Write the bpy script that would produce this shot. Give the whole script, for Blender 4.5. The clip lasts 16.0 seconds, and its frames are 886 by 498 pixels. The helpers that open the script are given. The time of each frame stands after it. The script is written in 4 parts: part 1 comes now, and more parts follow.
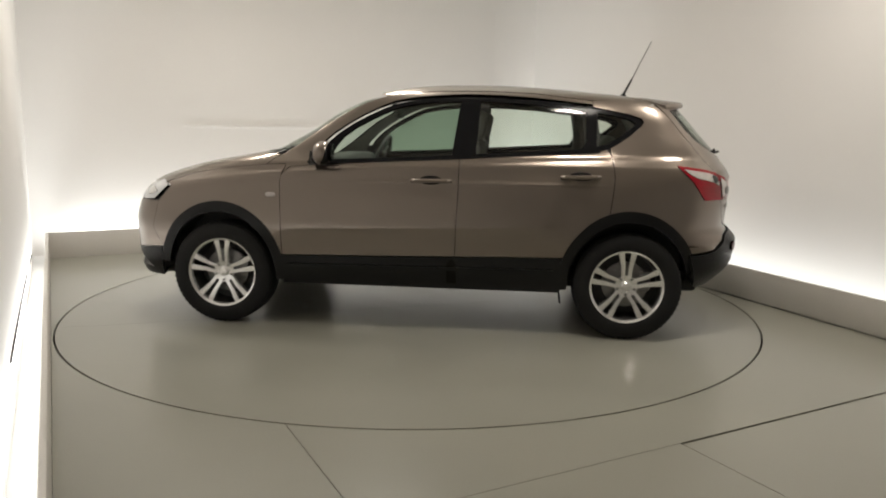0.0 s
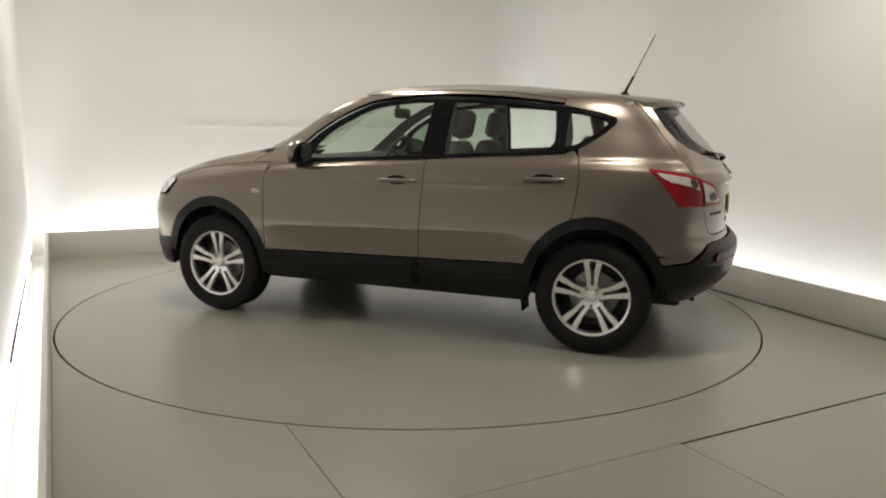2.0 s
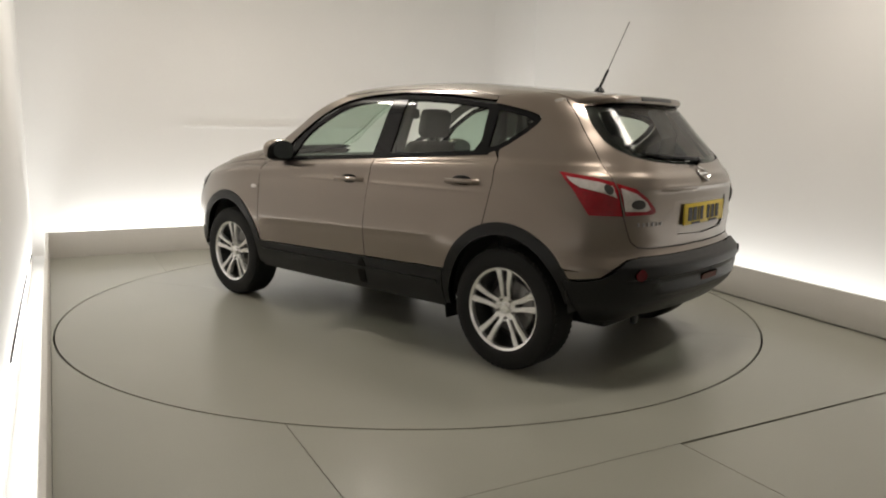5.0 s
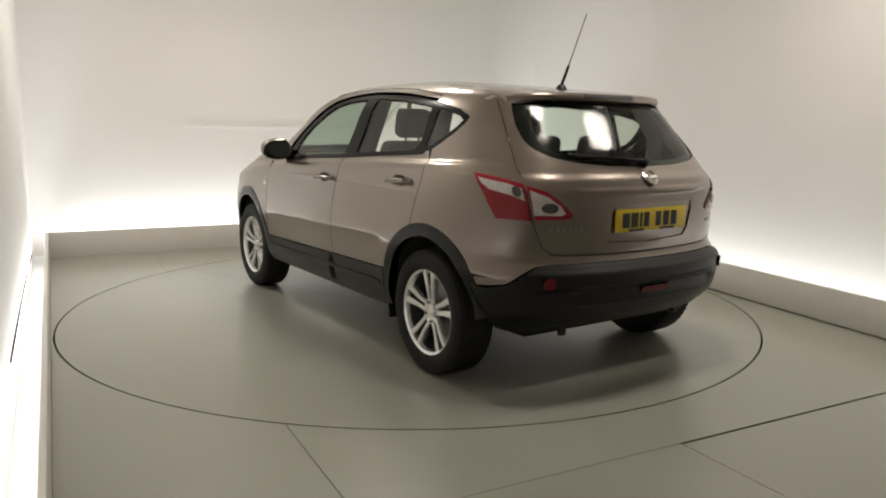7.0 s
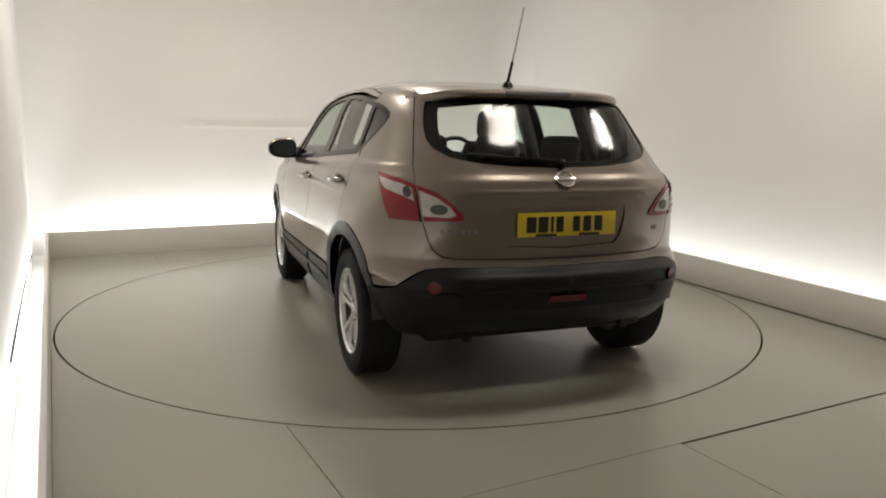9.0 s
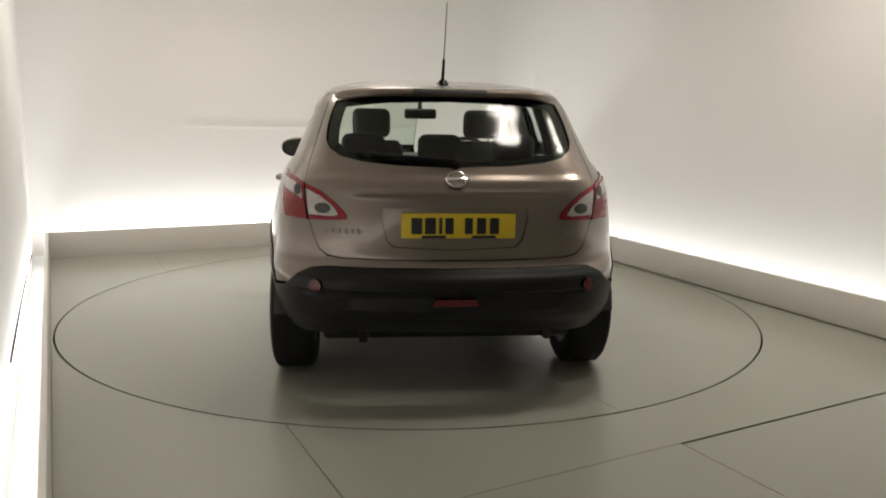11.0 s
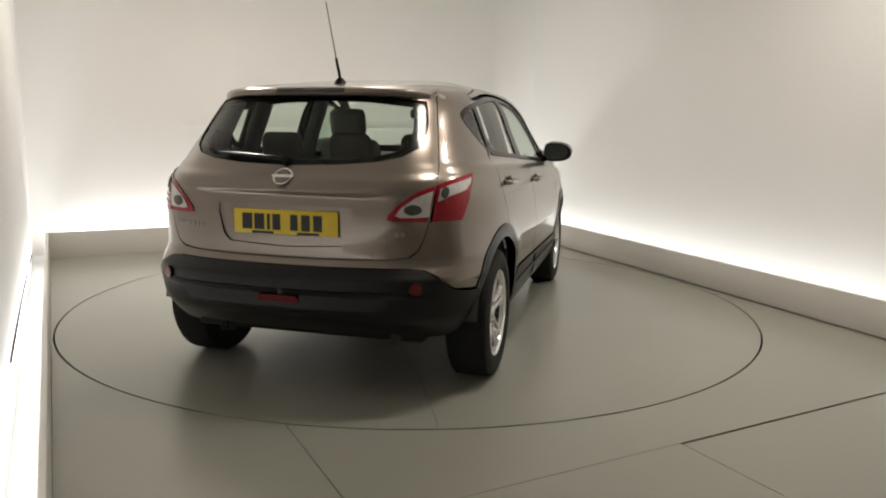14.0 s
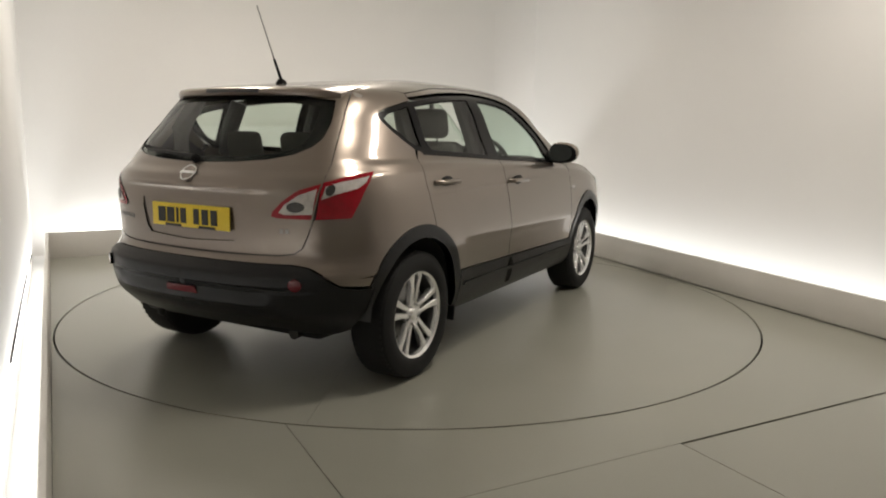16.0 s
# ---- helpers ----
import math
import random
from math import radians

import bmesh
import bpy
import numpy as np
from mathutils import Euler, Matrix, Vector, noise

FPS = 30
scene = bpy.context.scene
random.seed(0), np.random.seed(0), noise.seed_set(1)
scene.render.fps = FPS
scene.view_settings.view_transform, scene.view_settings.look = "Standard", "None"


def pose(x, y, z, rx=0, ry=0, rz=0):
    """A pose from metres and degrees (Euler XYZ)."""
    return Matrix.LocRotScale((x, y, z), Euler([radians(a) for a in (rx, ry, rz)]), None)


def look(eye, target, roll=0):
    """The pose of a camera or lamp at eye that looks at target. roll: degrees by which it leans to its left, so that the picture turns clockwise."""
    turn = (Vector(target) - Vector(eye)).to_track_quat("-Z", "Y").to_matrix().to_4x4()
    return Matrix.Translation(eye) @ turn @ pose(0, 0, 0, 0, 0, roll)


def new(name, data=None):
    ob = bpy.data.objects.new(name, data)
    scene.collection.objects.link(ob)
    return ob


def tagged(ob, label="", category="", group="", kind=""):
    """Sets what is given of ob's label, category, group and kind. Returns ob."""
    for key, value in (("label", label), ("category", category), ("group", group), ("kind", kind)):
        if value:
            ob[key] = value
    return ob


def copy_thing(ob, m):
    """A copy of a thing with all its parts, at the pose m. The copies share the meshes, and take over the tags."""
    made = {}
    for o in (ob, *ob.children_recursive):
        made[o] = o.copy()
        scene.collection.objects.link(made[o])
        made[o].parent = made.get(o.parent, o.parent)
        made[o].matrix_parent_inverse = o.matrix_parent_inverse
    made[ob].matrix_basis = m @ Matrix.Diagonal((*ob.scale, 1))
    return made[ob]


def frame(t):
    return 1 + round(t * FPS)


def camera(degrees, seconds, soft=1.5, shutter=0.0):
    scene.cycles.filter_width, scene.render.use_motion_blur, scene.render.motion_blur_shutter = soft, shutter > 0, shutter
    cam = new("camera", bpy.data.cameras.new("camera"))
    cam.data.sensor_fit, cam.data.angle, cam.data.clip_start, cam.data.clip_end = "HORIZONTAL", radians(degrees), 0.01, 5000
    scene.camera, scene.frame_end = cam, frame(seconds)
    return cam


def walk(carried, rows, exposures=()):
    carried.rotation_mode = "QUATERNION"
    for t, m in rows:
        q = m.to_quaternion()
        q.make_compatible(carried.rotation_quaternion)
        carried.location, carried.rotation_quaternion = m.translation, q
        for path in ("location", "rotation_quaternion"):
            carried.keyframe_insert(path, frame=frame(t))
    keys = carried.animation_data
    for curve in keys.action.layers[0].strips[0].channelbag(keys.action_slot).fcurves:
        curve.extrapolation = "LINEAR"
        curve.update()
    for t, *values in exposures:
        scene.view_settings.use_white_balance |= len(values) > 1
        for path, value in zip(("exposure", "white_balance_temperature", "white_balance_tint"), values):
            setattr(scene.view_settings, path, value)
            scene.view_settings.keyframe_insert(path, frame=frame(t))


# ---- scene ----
# The camera stands still on its mount; the car turns before it.
EYE = (0.0, -5.5185, 1.3112)
cam = camera(61.8, 16.0, soft=2.0)
walk(cam, [(0.0, look(EYE, (0.1997, -0.5893, 0.4971), 0.84)), (16.0, look(EYE, (0.1997, -0.5893, 0.4971), 0.84))],
     exposures=[(0.0, 0.0), (16.0, 0.0)])

ROOM = 25.5                      # degrees by which the studio is turned
U0, U1, V1 = -2.45, 2.80, 3.02   # inner faces of the kerbs
EAST, LEAN = 2.487, -5.1         # the east kerb passes u = EAST at v = 0 and leans by LEAN degrees
WALL_L, WALL_R, WALL_B, WALL_F = -2.60, 3.22, 3.42, -8.0
CEIL = 3.3
KERB = 0.25
R_TABLE = 2.438
TABLE_AT = (0.012, 0.0)


def turn_at(t):
    """The turntable's angle in degrees at t seconds."""
    return 171.18 - 7.0605 * t + 0.0012 * t * t


# ---- light ----
world = bpy.data.worlds.new("world")
world.use_nodes = True
world.node_tree.nodes["Background"].inputs[0].default_value = (0.9, 0.95, 1.0, 1)
world.node_tree.nodes["Background"].inputs[1].default_value = 0.02
scene.world = world
room_turn = pose(0, 0, 0, 0, 0, ROOM)
kerb_turn = room_turn @ pose(EAST, 0, 0, 0, 0, LEAN)
wall_turn = room_turn @ pose(WALL_R, WALL_B, 0, 0, 0, LEAN)


def area(name, u, v, z, su, sv, power, colour, rx=0, ry=0, base=room_turn):
    lamp = bpy.data.lights.new(name, "AREA")
    lamp.shape, lamp.size, lamp.size_y, lamp.energy, lamp.color = ("ELLIPSE" if su == sv else "RECTANGLE"), su, sv, power, colour
    ob = new(name, lamp)
    ob.matrix_world = base @ pose(u, v, z, rx, ry, 0)
    return ob


COOL = (0.96, 0.985, 0.98)
WARM = (1.0, 0.93, 0.83)
# strip lights in the troughs behind the kerbs, shining up the walls
area("trough_light", 0.35, 3.30, 0.03, 5.4, 0.08, 42, COOL, 180)
area("trough_light", -0.17, -4.0, 0.03, 0.12, 7.4, 19.5, COOL, 180, 0, wall_turn)
area("trough_light", -2.53, -1.0, 0.06, 0.06, 7.6, 34, COOL, 180)
# ceiling panels; the one at u = -1.55 is added to brighten the left
CEILING_LAMPS = [(-1.55, 1.0, 27), (0.15, 1.0, 27), (0.15, -2.15, 27), (1.85, -2.15, 19)]   # place and power
for cu, cv, watts in CEILING_LAMPS:
    area("ceiling_light_glow", cu, cv, CEIL - 0.06, 0.50, 0.50, watts, WARM)


# ---- materials ----
def nodes_of(name):
    m = bpy.data.materials.new(name)
    m.use_nodes = True
    nt = m.node_tree
    return m, nt, nt.nodes["Principled BSDF"]


def mat(name, colour, rough=0.5, metal=0.0, vary=0.06, scale=6.0, bump=0.0, bump_scale=60.0, coat=0.0, rough_vary=0.0, spec=0.5, coat_ior=1.5, coat_rough=0.05):
    """Principled surface whose colour and gloss drift over two scales, with a fine relief."""
    m, nt, p = nodes_of(name)
    coord = nt.nodes.new("ShaderNodeTexCoord")
    big = nt.nodes.new("ShaderNodeTexNoise")
    big.inputs["Scale"].default_value, big.inputs["Detail"].default_value = scale, 6
    fine = nt.nodes.new("ShaderNodeTexNoise")
    fine.inputs["Scale"].default_value, fine.inputs["Detail"].default_value = bump_scale, 4
    for n in (big, fine):
        nt.links.new(coord.outputs["Object"], n.inputs["Vector"])
    add = nt.nodes.new("ShaderNodeMath")
    add.operation = "ADD"
    nt.links.new(big.outputs["Fac"], add.inputs[0]), nt.links.new(fine.outputs["Fac"], add.inputs[1])
    span = nt.nodes.new("ShaderNodeMapRange")
    span.inputs["From Min"].default_value, span.inputs["From Max"].default_value = 0.6, 1.4
    span.inputs["To Min"].default_value, span.inputs["To Max"].default_value = 1 - vary, 1 + vary
    nt.links.new(add.outputs[0], span.inputs["Value"])
    mul = nt.nodes.new("ShaderNodeMix")
    mul.data_type, mul.blend_type = "RGBA", "MULTIPLY"
    mul.inputs["Factor"].default_value = 1
    mul.inputs["A"].default_value = (*colour, 1)
    nt.links.new(span.outputs["Result"], mul.inputs["B"])
    nt.links.new(mul.outputs["Result"], p.inputs["Base Color"])
    p.inputs["Roughness"].default_value, p.inputs["Metallic"].default_value = rough, metal
    p.inputs["Coat Weight"].default_value, p.inputs["Coat Roughness"].default_value = coat, coat_rough
    p.inputs["Specular IOR Level"].default_value = spec
    p.inputs["Coat IOR"].default_value = coat_ior
    if rough_vary:
        rr = nt.nodes.new("ShaderNodeMapRange")
        rr.inputs["From Min"].default_value, rr.inputs["From Max"].default_value = 0.1, 0.9
        rr.inputs["To Min"].default_value, rr.inputs["To Max"].default_value = rough - rough_vary, rough + rough_vary
        nt.links.new(big.outputs["Fac"], rr.inputs["Value"])
        nt.links.new(rr.outputs["Result"], p.inputs["Roughness"])
    if bump:
        b = nt.nodes.new("ShaderNodeBump")
        b.inputs["Strength"].default_value, b.inputs["Distance"].default_value = bump, 0.002
        nt.links.new(fine.outputs["Fac"], b.inputs["Height"])
        nt.links.new(b.outputs["Normal"], p.inputs["Normal"])
    return m


def glass(name, tint, ior=1.5, rough=0.06):
    """A thin pane: it lets tinted light through and mirrors by Fresnel."""
    m = bpy.data.materials.new(name)
    m.use_nodes = True
    nt = m.node_tree
    nt.nodes.clear()
    out = nt.nodes.new("ShaderNodeOutputMaterial")
    clear = nt.nodes.new("ShaderNodeBsdfTransparent")
    clear.inputs[0].default_value = (*tint, 1)
    gloss = nt.nodes.new("ShaderNodeBsdfGlossy")
    gloss.inputs["Roughness"].default_value = rough
    weight = nt.nodes.new("ShaderNodeLayerWeight")
    weight.inputs["Blend"].default_value = 0.5
    rise = nt.nodes.new("ShaderNodeMath")
    rise.operation = "POWER"
    rise.inputs[1].default_value = 5.0
    nt.links.new(weight.outputs["Facing"], rise.inputs[0])
    fres = nt.nodes.new("ShaderNodeMapRange")
    f0 = ((ior - 1) / (ior + 1)) ** 2 * 1.5
    fres.inputs["To Min"].default_value, fres.inputs["To Max"].default_value = f0, 1.0
    nt.links.new(rise.outputs[0], fres.inputs["Value"])
    mix = nt.nodes.new("ShaderNodeMixShader")
    nt.links.new(fres.outputs[0], mix.inputs[0])
    nt.links.new(clear.outputs[0], mix.inputs[1]), nt.links.new(gloss.outputs[0], mix.inputs[2])
    nt.links.new(mix.outputs[0], out.inputs[0])
    return m


def glow(name, colour, strength):
    m, nt, p = nodes_of(name)
    p.inputs["Base Color"].default_value = (*colour, 1)
    p.inputs["Emission Color"].default_value = (*colour, 1)
    p.inputs["Emission Strength"].default_value = strength
    return m


WALL = mat("wall_paint", (0.78, 0.766, 0.75), 0.75, vary=0.025, scale=0.8, bump=0.08, bump_scale=180)
CEILING = mat("ceiling_paint", (0.80, 0.755, 0.68), 0.9, vary=0.03, scale=1.2)
FLOOR = mat("floor_vinyl", (0.300, 0.297, 0.251), 0.29, vary=0.06, scale=1.3, bump_scale=140, spec=0.55)
TABLE = mat("turntable_vinyl", (0.295, 0.292, 0.247), 0.28, vary=0.06, scale=1.6, bump_scale=140, spec=0.55)
JOINT = mat("joint_dark", (0.010, 0.009, 0.008), 0.9, spec=0.1)
KERBM = mat("kerb_paint", (0.60, 0.575, 0.535), 0.55, vary=0.05, scale=3, bump=0.06, bump_scale=120)
TROUGH = mat("trough_paint", (0.8, 0.8, 0.8), 0.7, vary=0.04, scale=4)
PAINT = mat("metallic_paint", (0.225, 0.188, 0.159), 0.28, metal=0.85, vary=0.02, scale=3, coat=0.85, bump_scale=900, coat_ior=1.52, coat_rough=0.045)
CLAD = mat("black_cladding", (0.006, 0.006, 0.0067), 0.36, vary=0.15, scale=8, bump=0.2, bump_scale=500, spec=0.30)
SILL = mat("satin_black_plastic", (0.006, 0.006, 0.0065), 0.30, vary=0.15, scale=8, bump=0.1, bump_scale=500, spec=0.30)
GLOSS_BLACK = mat("gloss_black", (0.007, 0.007, 0.008), 0.18, vary=0.05, spec=0.14)
RUBBER = mat("tyre_rubber", (0.010, 0.010, 0.010), 0.72, vary=0.2, scale=12, bump=0.2, bump_scale=200, spec=0.3)
ALLOY = mat("alloy", (0.86, 0.86, 0.86), 0.27, metal=0.85, vary=0.04, scale=20, coat=0.3)
STEEL = mat("brake_steel", (0.24, 0.235, 0.23), 0.4, metal=0.9, vary=0.15, scale=40)
STEEL_DARK = mat("dull_steel", (0.05, 0.048, 0.045), 0.5, metal=0.8, vary=0.2, scale=30)
CHROME = mat("chrome", (0.8, 0.8, 0.8), 0.08, metal=1.0, vary=0.01)
GLASS = glass("window_glass", (0.86, 0.92, 0.87))
GLASS_FRONT = glass("front_window_glass", (0.51, 0.625, 0.54))
GLASS_REAR = glass("rear_glass", (0.78, 0.84, 0.79), 1.3, 0.09)
LAMP_RED = mat("lamp_red", (0.29, 0.003, 0.012), 0.08, vary=0.18, scale=45, coat=0.5, spec=0.3)
LAMP_CLEAR = mat("lamp_clear", (0.56, 0.52, 0.50), 0.12, vary=0.2, scale=40, coat=1.0)
LAMP_GREY = mat("lamp_reflector", (0.10, 0.097, 0.095), 0.2, metal=0.6, vary=0.1, scale=40)
HEAD = mat("headlamp_clear", (0.75, 0.76, 0.78), 0.1, vary=0.05, scale=20, coat=1.0)
PLATE = mat("plate_yellow", (0.72, 0.53, 0.03), 0.4, vary=0.04, scale=20)
BAR = mat("plate_black", (0.015, 0.015, 0.015), 0.5)
SEAT = mat("seat_cloth", (0.17, 0.167, 0.16), 0.9, vary=0.15, scale=14, bump=0.4, bump_scale=400)
TRIM = mat("interior_plastic", (0.05, 0.05, 0.05), 0.6, vary=0.1, scale=10)
LINING = mat("headlining", (0.42, 0.40, 0.37), 0.95, vary=0.05, scale=10)
PILLAR = mat("pillar_plastic", (0.11, 0.108, 0.10), 0.7, vary=0.08, scale=10)
REFLECT = mat("reflector_red", (0.11, 0.003, 0.009), 0.25, vary=0.1, scale=60)
PANEL_GLOW = glow("ceiling_panel", (1.0, 0.9, 0.8), 6.0)


# ---- mesh helpers ----
def part(name, data, material, parent=None, label="", smooth=True):
    """Links a bmesh or mesh as one object, under its parent."""
    if isinstance(data, bmesh.types.BMesh):
        me = bpy.data.meshes.new(name)
        bmesh.ops.recalc_face_normals(data, faces=data.faces)
        data.to_mesh(me)
        data.free()
        me.polygons.foreach_set("use_smooth", [smooth] * len(me.polygons))
        if smooth:
            me.set_sharp_from_angle(angle=radians(35))
    else:
        me = data
    if not me.materials:
        me.materials.append(material)
    ob = new(name, me)
    if parent is not None:
        ob.parent = parent
    if label:
        ob["label"] = label
    return ob


def box(bm, size, at, bevel=0.0, seg=2, m=None):
    """A box with rounded edges, added to bm."""
    r = bmesh.ops.create_cube(bm, size=1.0)
    vs = r["verts"]
    for v in vs:
        v.co = Vector((v.co.x * size[0], v.co.y * size[1], v.co.z * size[2]))
    if bevel:
        es = list({e for v in vs for e in v.link_edges})
        b = bmesh.ops.bevel(bm, geom=es, offset=bevel, segments=seg, affect="EDGES", profile=0.5)
        vs = list({v for f in b["faces"] for v in f.verts} | {v for v in vs if v.is_valid})
    mm = Matrix.Translation(at) @ (m or Matrix())
    for v in vs:
        v.co = mm @ v.co
    return bm


def bm_box(size, at, bevel=0.0, seg=2, m=None):
    return box(bmesh.new(), size, at, bevel, seg, m)


def lathe(profile, seg=48, closed=False):
    """Turns (radius, y) points about the y axis."""
    bm = bmesh.new()
    rings = []
    for r, y in profile:
        rings.append([bm.verts.new((r * math.cos(2 * math.pi * i / seg), y, r * math.sin(2 * math.pi * i / seg))) for i in range(seg)])
    pairs = list(zip(rings, rings[1:])) + ([(rings[-1], rings[0])] if closed else [])
    for a, b in pairs:
        for i in range(seg):
            bm.faces.new((a[i], a[(i + 1) % seg], b[(i + 1) % seg], b[i]))
    return bm


def tube(points, radius, seg=8, taper=1.0):
    """A round bar through the points, narrowing to taper times its radius."""
    bm = bmesh.new()
    rings, n = [], len(points)
    pts = [Vector(p) for p in points]
    for i, p in enumerate(pts):
        d = (pts[min(i + 1, n - 1)] - pts[max(i - 1, 0)]).normalized()
        q = d.to_track_quat("Z", "Y")
        r = radius * (1 + (taper - 1) * i / (n - 1))
        rings.append([bm.verts.new(p + q @ Vector((r * math.cos(2 * math.pi * k / seg), r * math.sin(2 * math.pi * k / seg), 0))) for k in range(seg)])
    for a, b in zip(rings, rings[1:]):
        for k in range(seg):
            bm.faces.new((a[k], a[(k + 1) % seg], b[(k + 1) % seg], b[k]))
    bm.faces.new(rings[0][::-1]), bm.faces.new(rings[-1])
    return bm


def prism(outline, z0, z1, bevel=0.0):
    """A flat outline raised from z0 to z1."""
    bm = bmesh.new()
    lo = [bm.verts.new((x, y, z0)) for x, y in outline]
    hi = [bm.verts.new((x, y, z1)) for x, y in outline]
    n = len(outline)
    top = bm.faces.new(hi)
    bm.faces.new(lo[::-1])
    for i in range(n):
        bm.faces.new((lo[i], lo[(i + 1) % n], hi[(i + 1) % n], hi[i]))
    if bevel:
        bmesh.ops.bevel(bm, geom=list(top.edges), offset=bevel, segments=2, affect="EDGES")
    return bm


# ---- the studio ----
def slab(name, u0, u1, v0, v1, z0, z1, material, label, category, bevel=0.0, base=room_turn):
    bm = bm_box((u1 - u0, v1 - v0, z1 - z0), ((u0 + u1) / 2, (v0 + v1) / 2, (z0 + z1) / 2), bevel)
    ob = part(name, bm, material, smooth=bevel > 0)
    ob.matrix_world = base
    return tagged(ob, label, category, kind="structure")


slab("wall_north", WALL_L - 0.15, WALL_R + 0.15, WALL_B, WALL_B + 0.15, -0.05, CEIL, WALL, "smooth white painted studio back wall", "wall")
slab("wall_east", 0.0, 0.15, WALL_F - WALL_B - 0.1, 0.0, -0.05, CEIL, WALL, "smooth white painted studio side wall", "wall", base=wall_turn)
slab("wall_west", WALL_L - 0.15, WALL_L, WALL_F, WALL_B, -0.05, CEIL, WALL, "smooth white painted wall close beside the kerb", "wall")
slab("wall_south", WALL_L - 0.15, WALL_R + 0.15, WALL_F - 0.15, WALL_F, -0.05, CEIL, WALL, "plain white painted wall closing the studio", "wall")
slab("ceiling", WALL_L - 0.15, WALL_R + 0.15, WALL_F - 0.15, WALL_B + 0.15, CEIL, CEIL + 0.12, CEILING, "plain warm beige studio ceiling", "ceiling")
slab("trough_floor", WALL_L, WALL_R, WALL_F, WALL_B, -0.05, -0.03, TROUGH, "white painted base of the light troughs", "floor")
slab("kerb_north", U0 - 0.025, U1 - 0.012, V1, V1 + 0.025, -0.03, KERB, KERBM, "low beige painted kerb hiding the strip lights", "kerb", 0.004)
# unseen board, added so trough light does not leak under the raised kerb
slab("kerb_light_stop", 0.028, 0.040, -8.0, 3.03, -0.03, KERB - 0.03, KERBM, "unseen painted board added behind the kerb to stop trough light", "kerb", base=kerb_turn)
slab("kerb_east", 0.0, 0.025, -8.0, 3.03, 0.011, KERB, KERBM, "low beige painted kerb hiding the strip lights", "kerb", 0.004, kerb_turn)
slab("kerb_west", U0 - 0.025, U0, -5.0, V1, -0.03, KERB, KERBM, "low beige painted kerb hiding the strip lights", "kerb", 0.004)
# strip added to give the back wall its faint shadow line
slab("wall_shadow_strip", -1.09, 1.6, WALL_B - 0.007, WALL_B, 1.262, 1.300, WALL, "thin white strip added across the back wall for a faint shadow line", "trim", 0.004)



def cove(radius):
    """The rounded inner corner between the back wall and the side wall."""
    n = 20
    outline = [(WALL_R + 0.01, WALL_B + 0.01), (WALL_R - radius, WALL_B + 0.01)]
    outline += [(WALL_R - radius + radius * math.sin(math.pi / 2 * k / n), WALL_B - radius + radius * math.cos(math.pi / 2 * k / n) - 0.002) for k in range(n + 1)]
    outline += [(WALL_R + 0.01, WALL_B - radius)]
    return prism(outline, -0.03, CEIL)


corner = tagged(part("wall_cove", cove(0.45), WALL), "smooth white rounded corner between two walls", "wall", kind="structure")
corner.matrix_world = room_turn


def clip_plate(u0, u1, v0, v1, hole):
    """A floor plate from u0 to u1 and v0 to v1, cut round the turntable."""
    from mathutils.geometry import delaunay_2d_cdt
    pts, edges = [], []
    hole_at = (pose(0, 0, 0, 0, 0, -ROOM) @ Vector((*TABLE_AT, 0))).to_2d()
    nu, nv = max(2, int((u1 - u0) / 0.25)), max(2, int((v1 - v0) / 0.25))
    pts += [Vector((u0 + (u1 - u0) * i / nu, v0 + (v1 - v0) * j / nv)) for i in range(nu + 1) for j in range(nv + 1)]
    if hole:
        ring = []
        for k in range(240):
            ring.append(len(pts))
            pts.append(Vector((hole_at.x + hole * math.cos(2 * math.pi * k / 240), hole_at.y + hole * math.sin(2 * math.pi * k / 240))))
        edges = [(ring[k], ring[(k + 1) % 240]) for k in range(240)]
    v, _, f, *_ = delaunay_2d_cdt(pts, edges, [], 0, 1e-5)
    keep = []
    for t in f:
        c = sum((v[i] for i in t), Vector((0, 0))) / len(t)
        if u0 <= c.x <= u1 and v0 <= c.y <= v1 and (c - hole_at).length > hole * 0.9999:
            keep.append(t)
    bm = bmesh.new()
    vs = [bm.verts.new((p.x, p.y, 0)) for p in v]
    for t in keep:
        bm.faces.new([vs[i] for i in t])
    for x in (u0, u1):
        bmesh.ops.bisect_plane(bm, geom=bm.verts[:] + bm.edges[:] + bm.faces[:], plane_co=(x, 0, 0), plane_no=(1 if x == u1 else -1, 0, 0), clear_outer=True)
    for y in (v0, v1):
        bmesh.ops.bisect_plane(bm, geom=bm.verts[:] + bm.edges[:] + bm.faces[:], plane_co=(0, y, 0), plane_no=(0, 1 if y == v1 else -1, 0), clear_outer=True)
    lean = radians(LEAN)
    bmesh.ops.bisect_plane(bm, geom=bm.verts[:] + bm.edges[:] + bm.faces[:], plane_co=(EAST + 0.022, 0, 0), plane_no=(math.cos(lean), math.sin(lean), 0), clear_outer=True)
    bmesh.ops.delete(bm, geom=[x for x in bm.verts if not x.link_faces], context="VERTS")
    r = bmesh.ops.extrude_face_region(bm, geom=bm.faces[:])
    for x in r["geom"]:
        if isinstance(x, bmesh.types.BMVert):
            x.co.z -= 0.02
    return bm


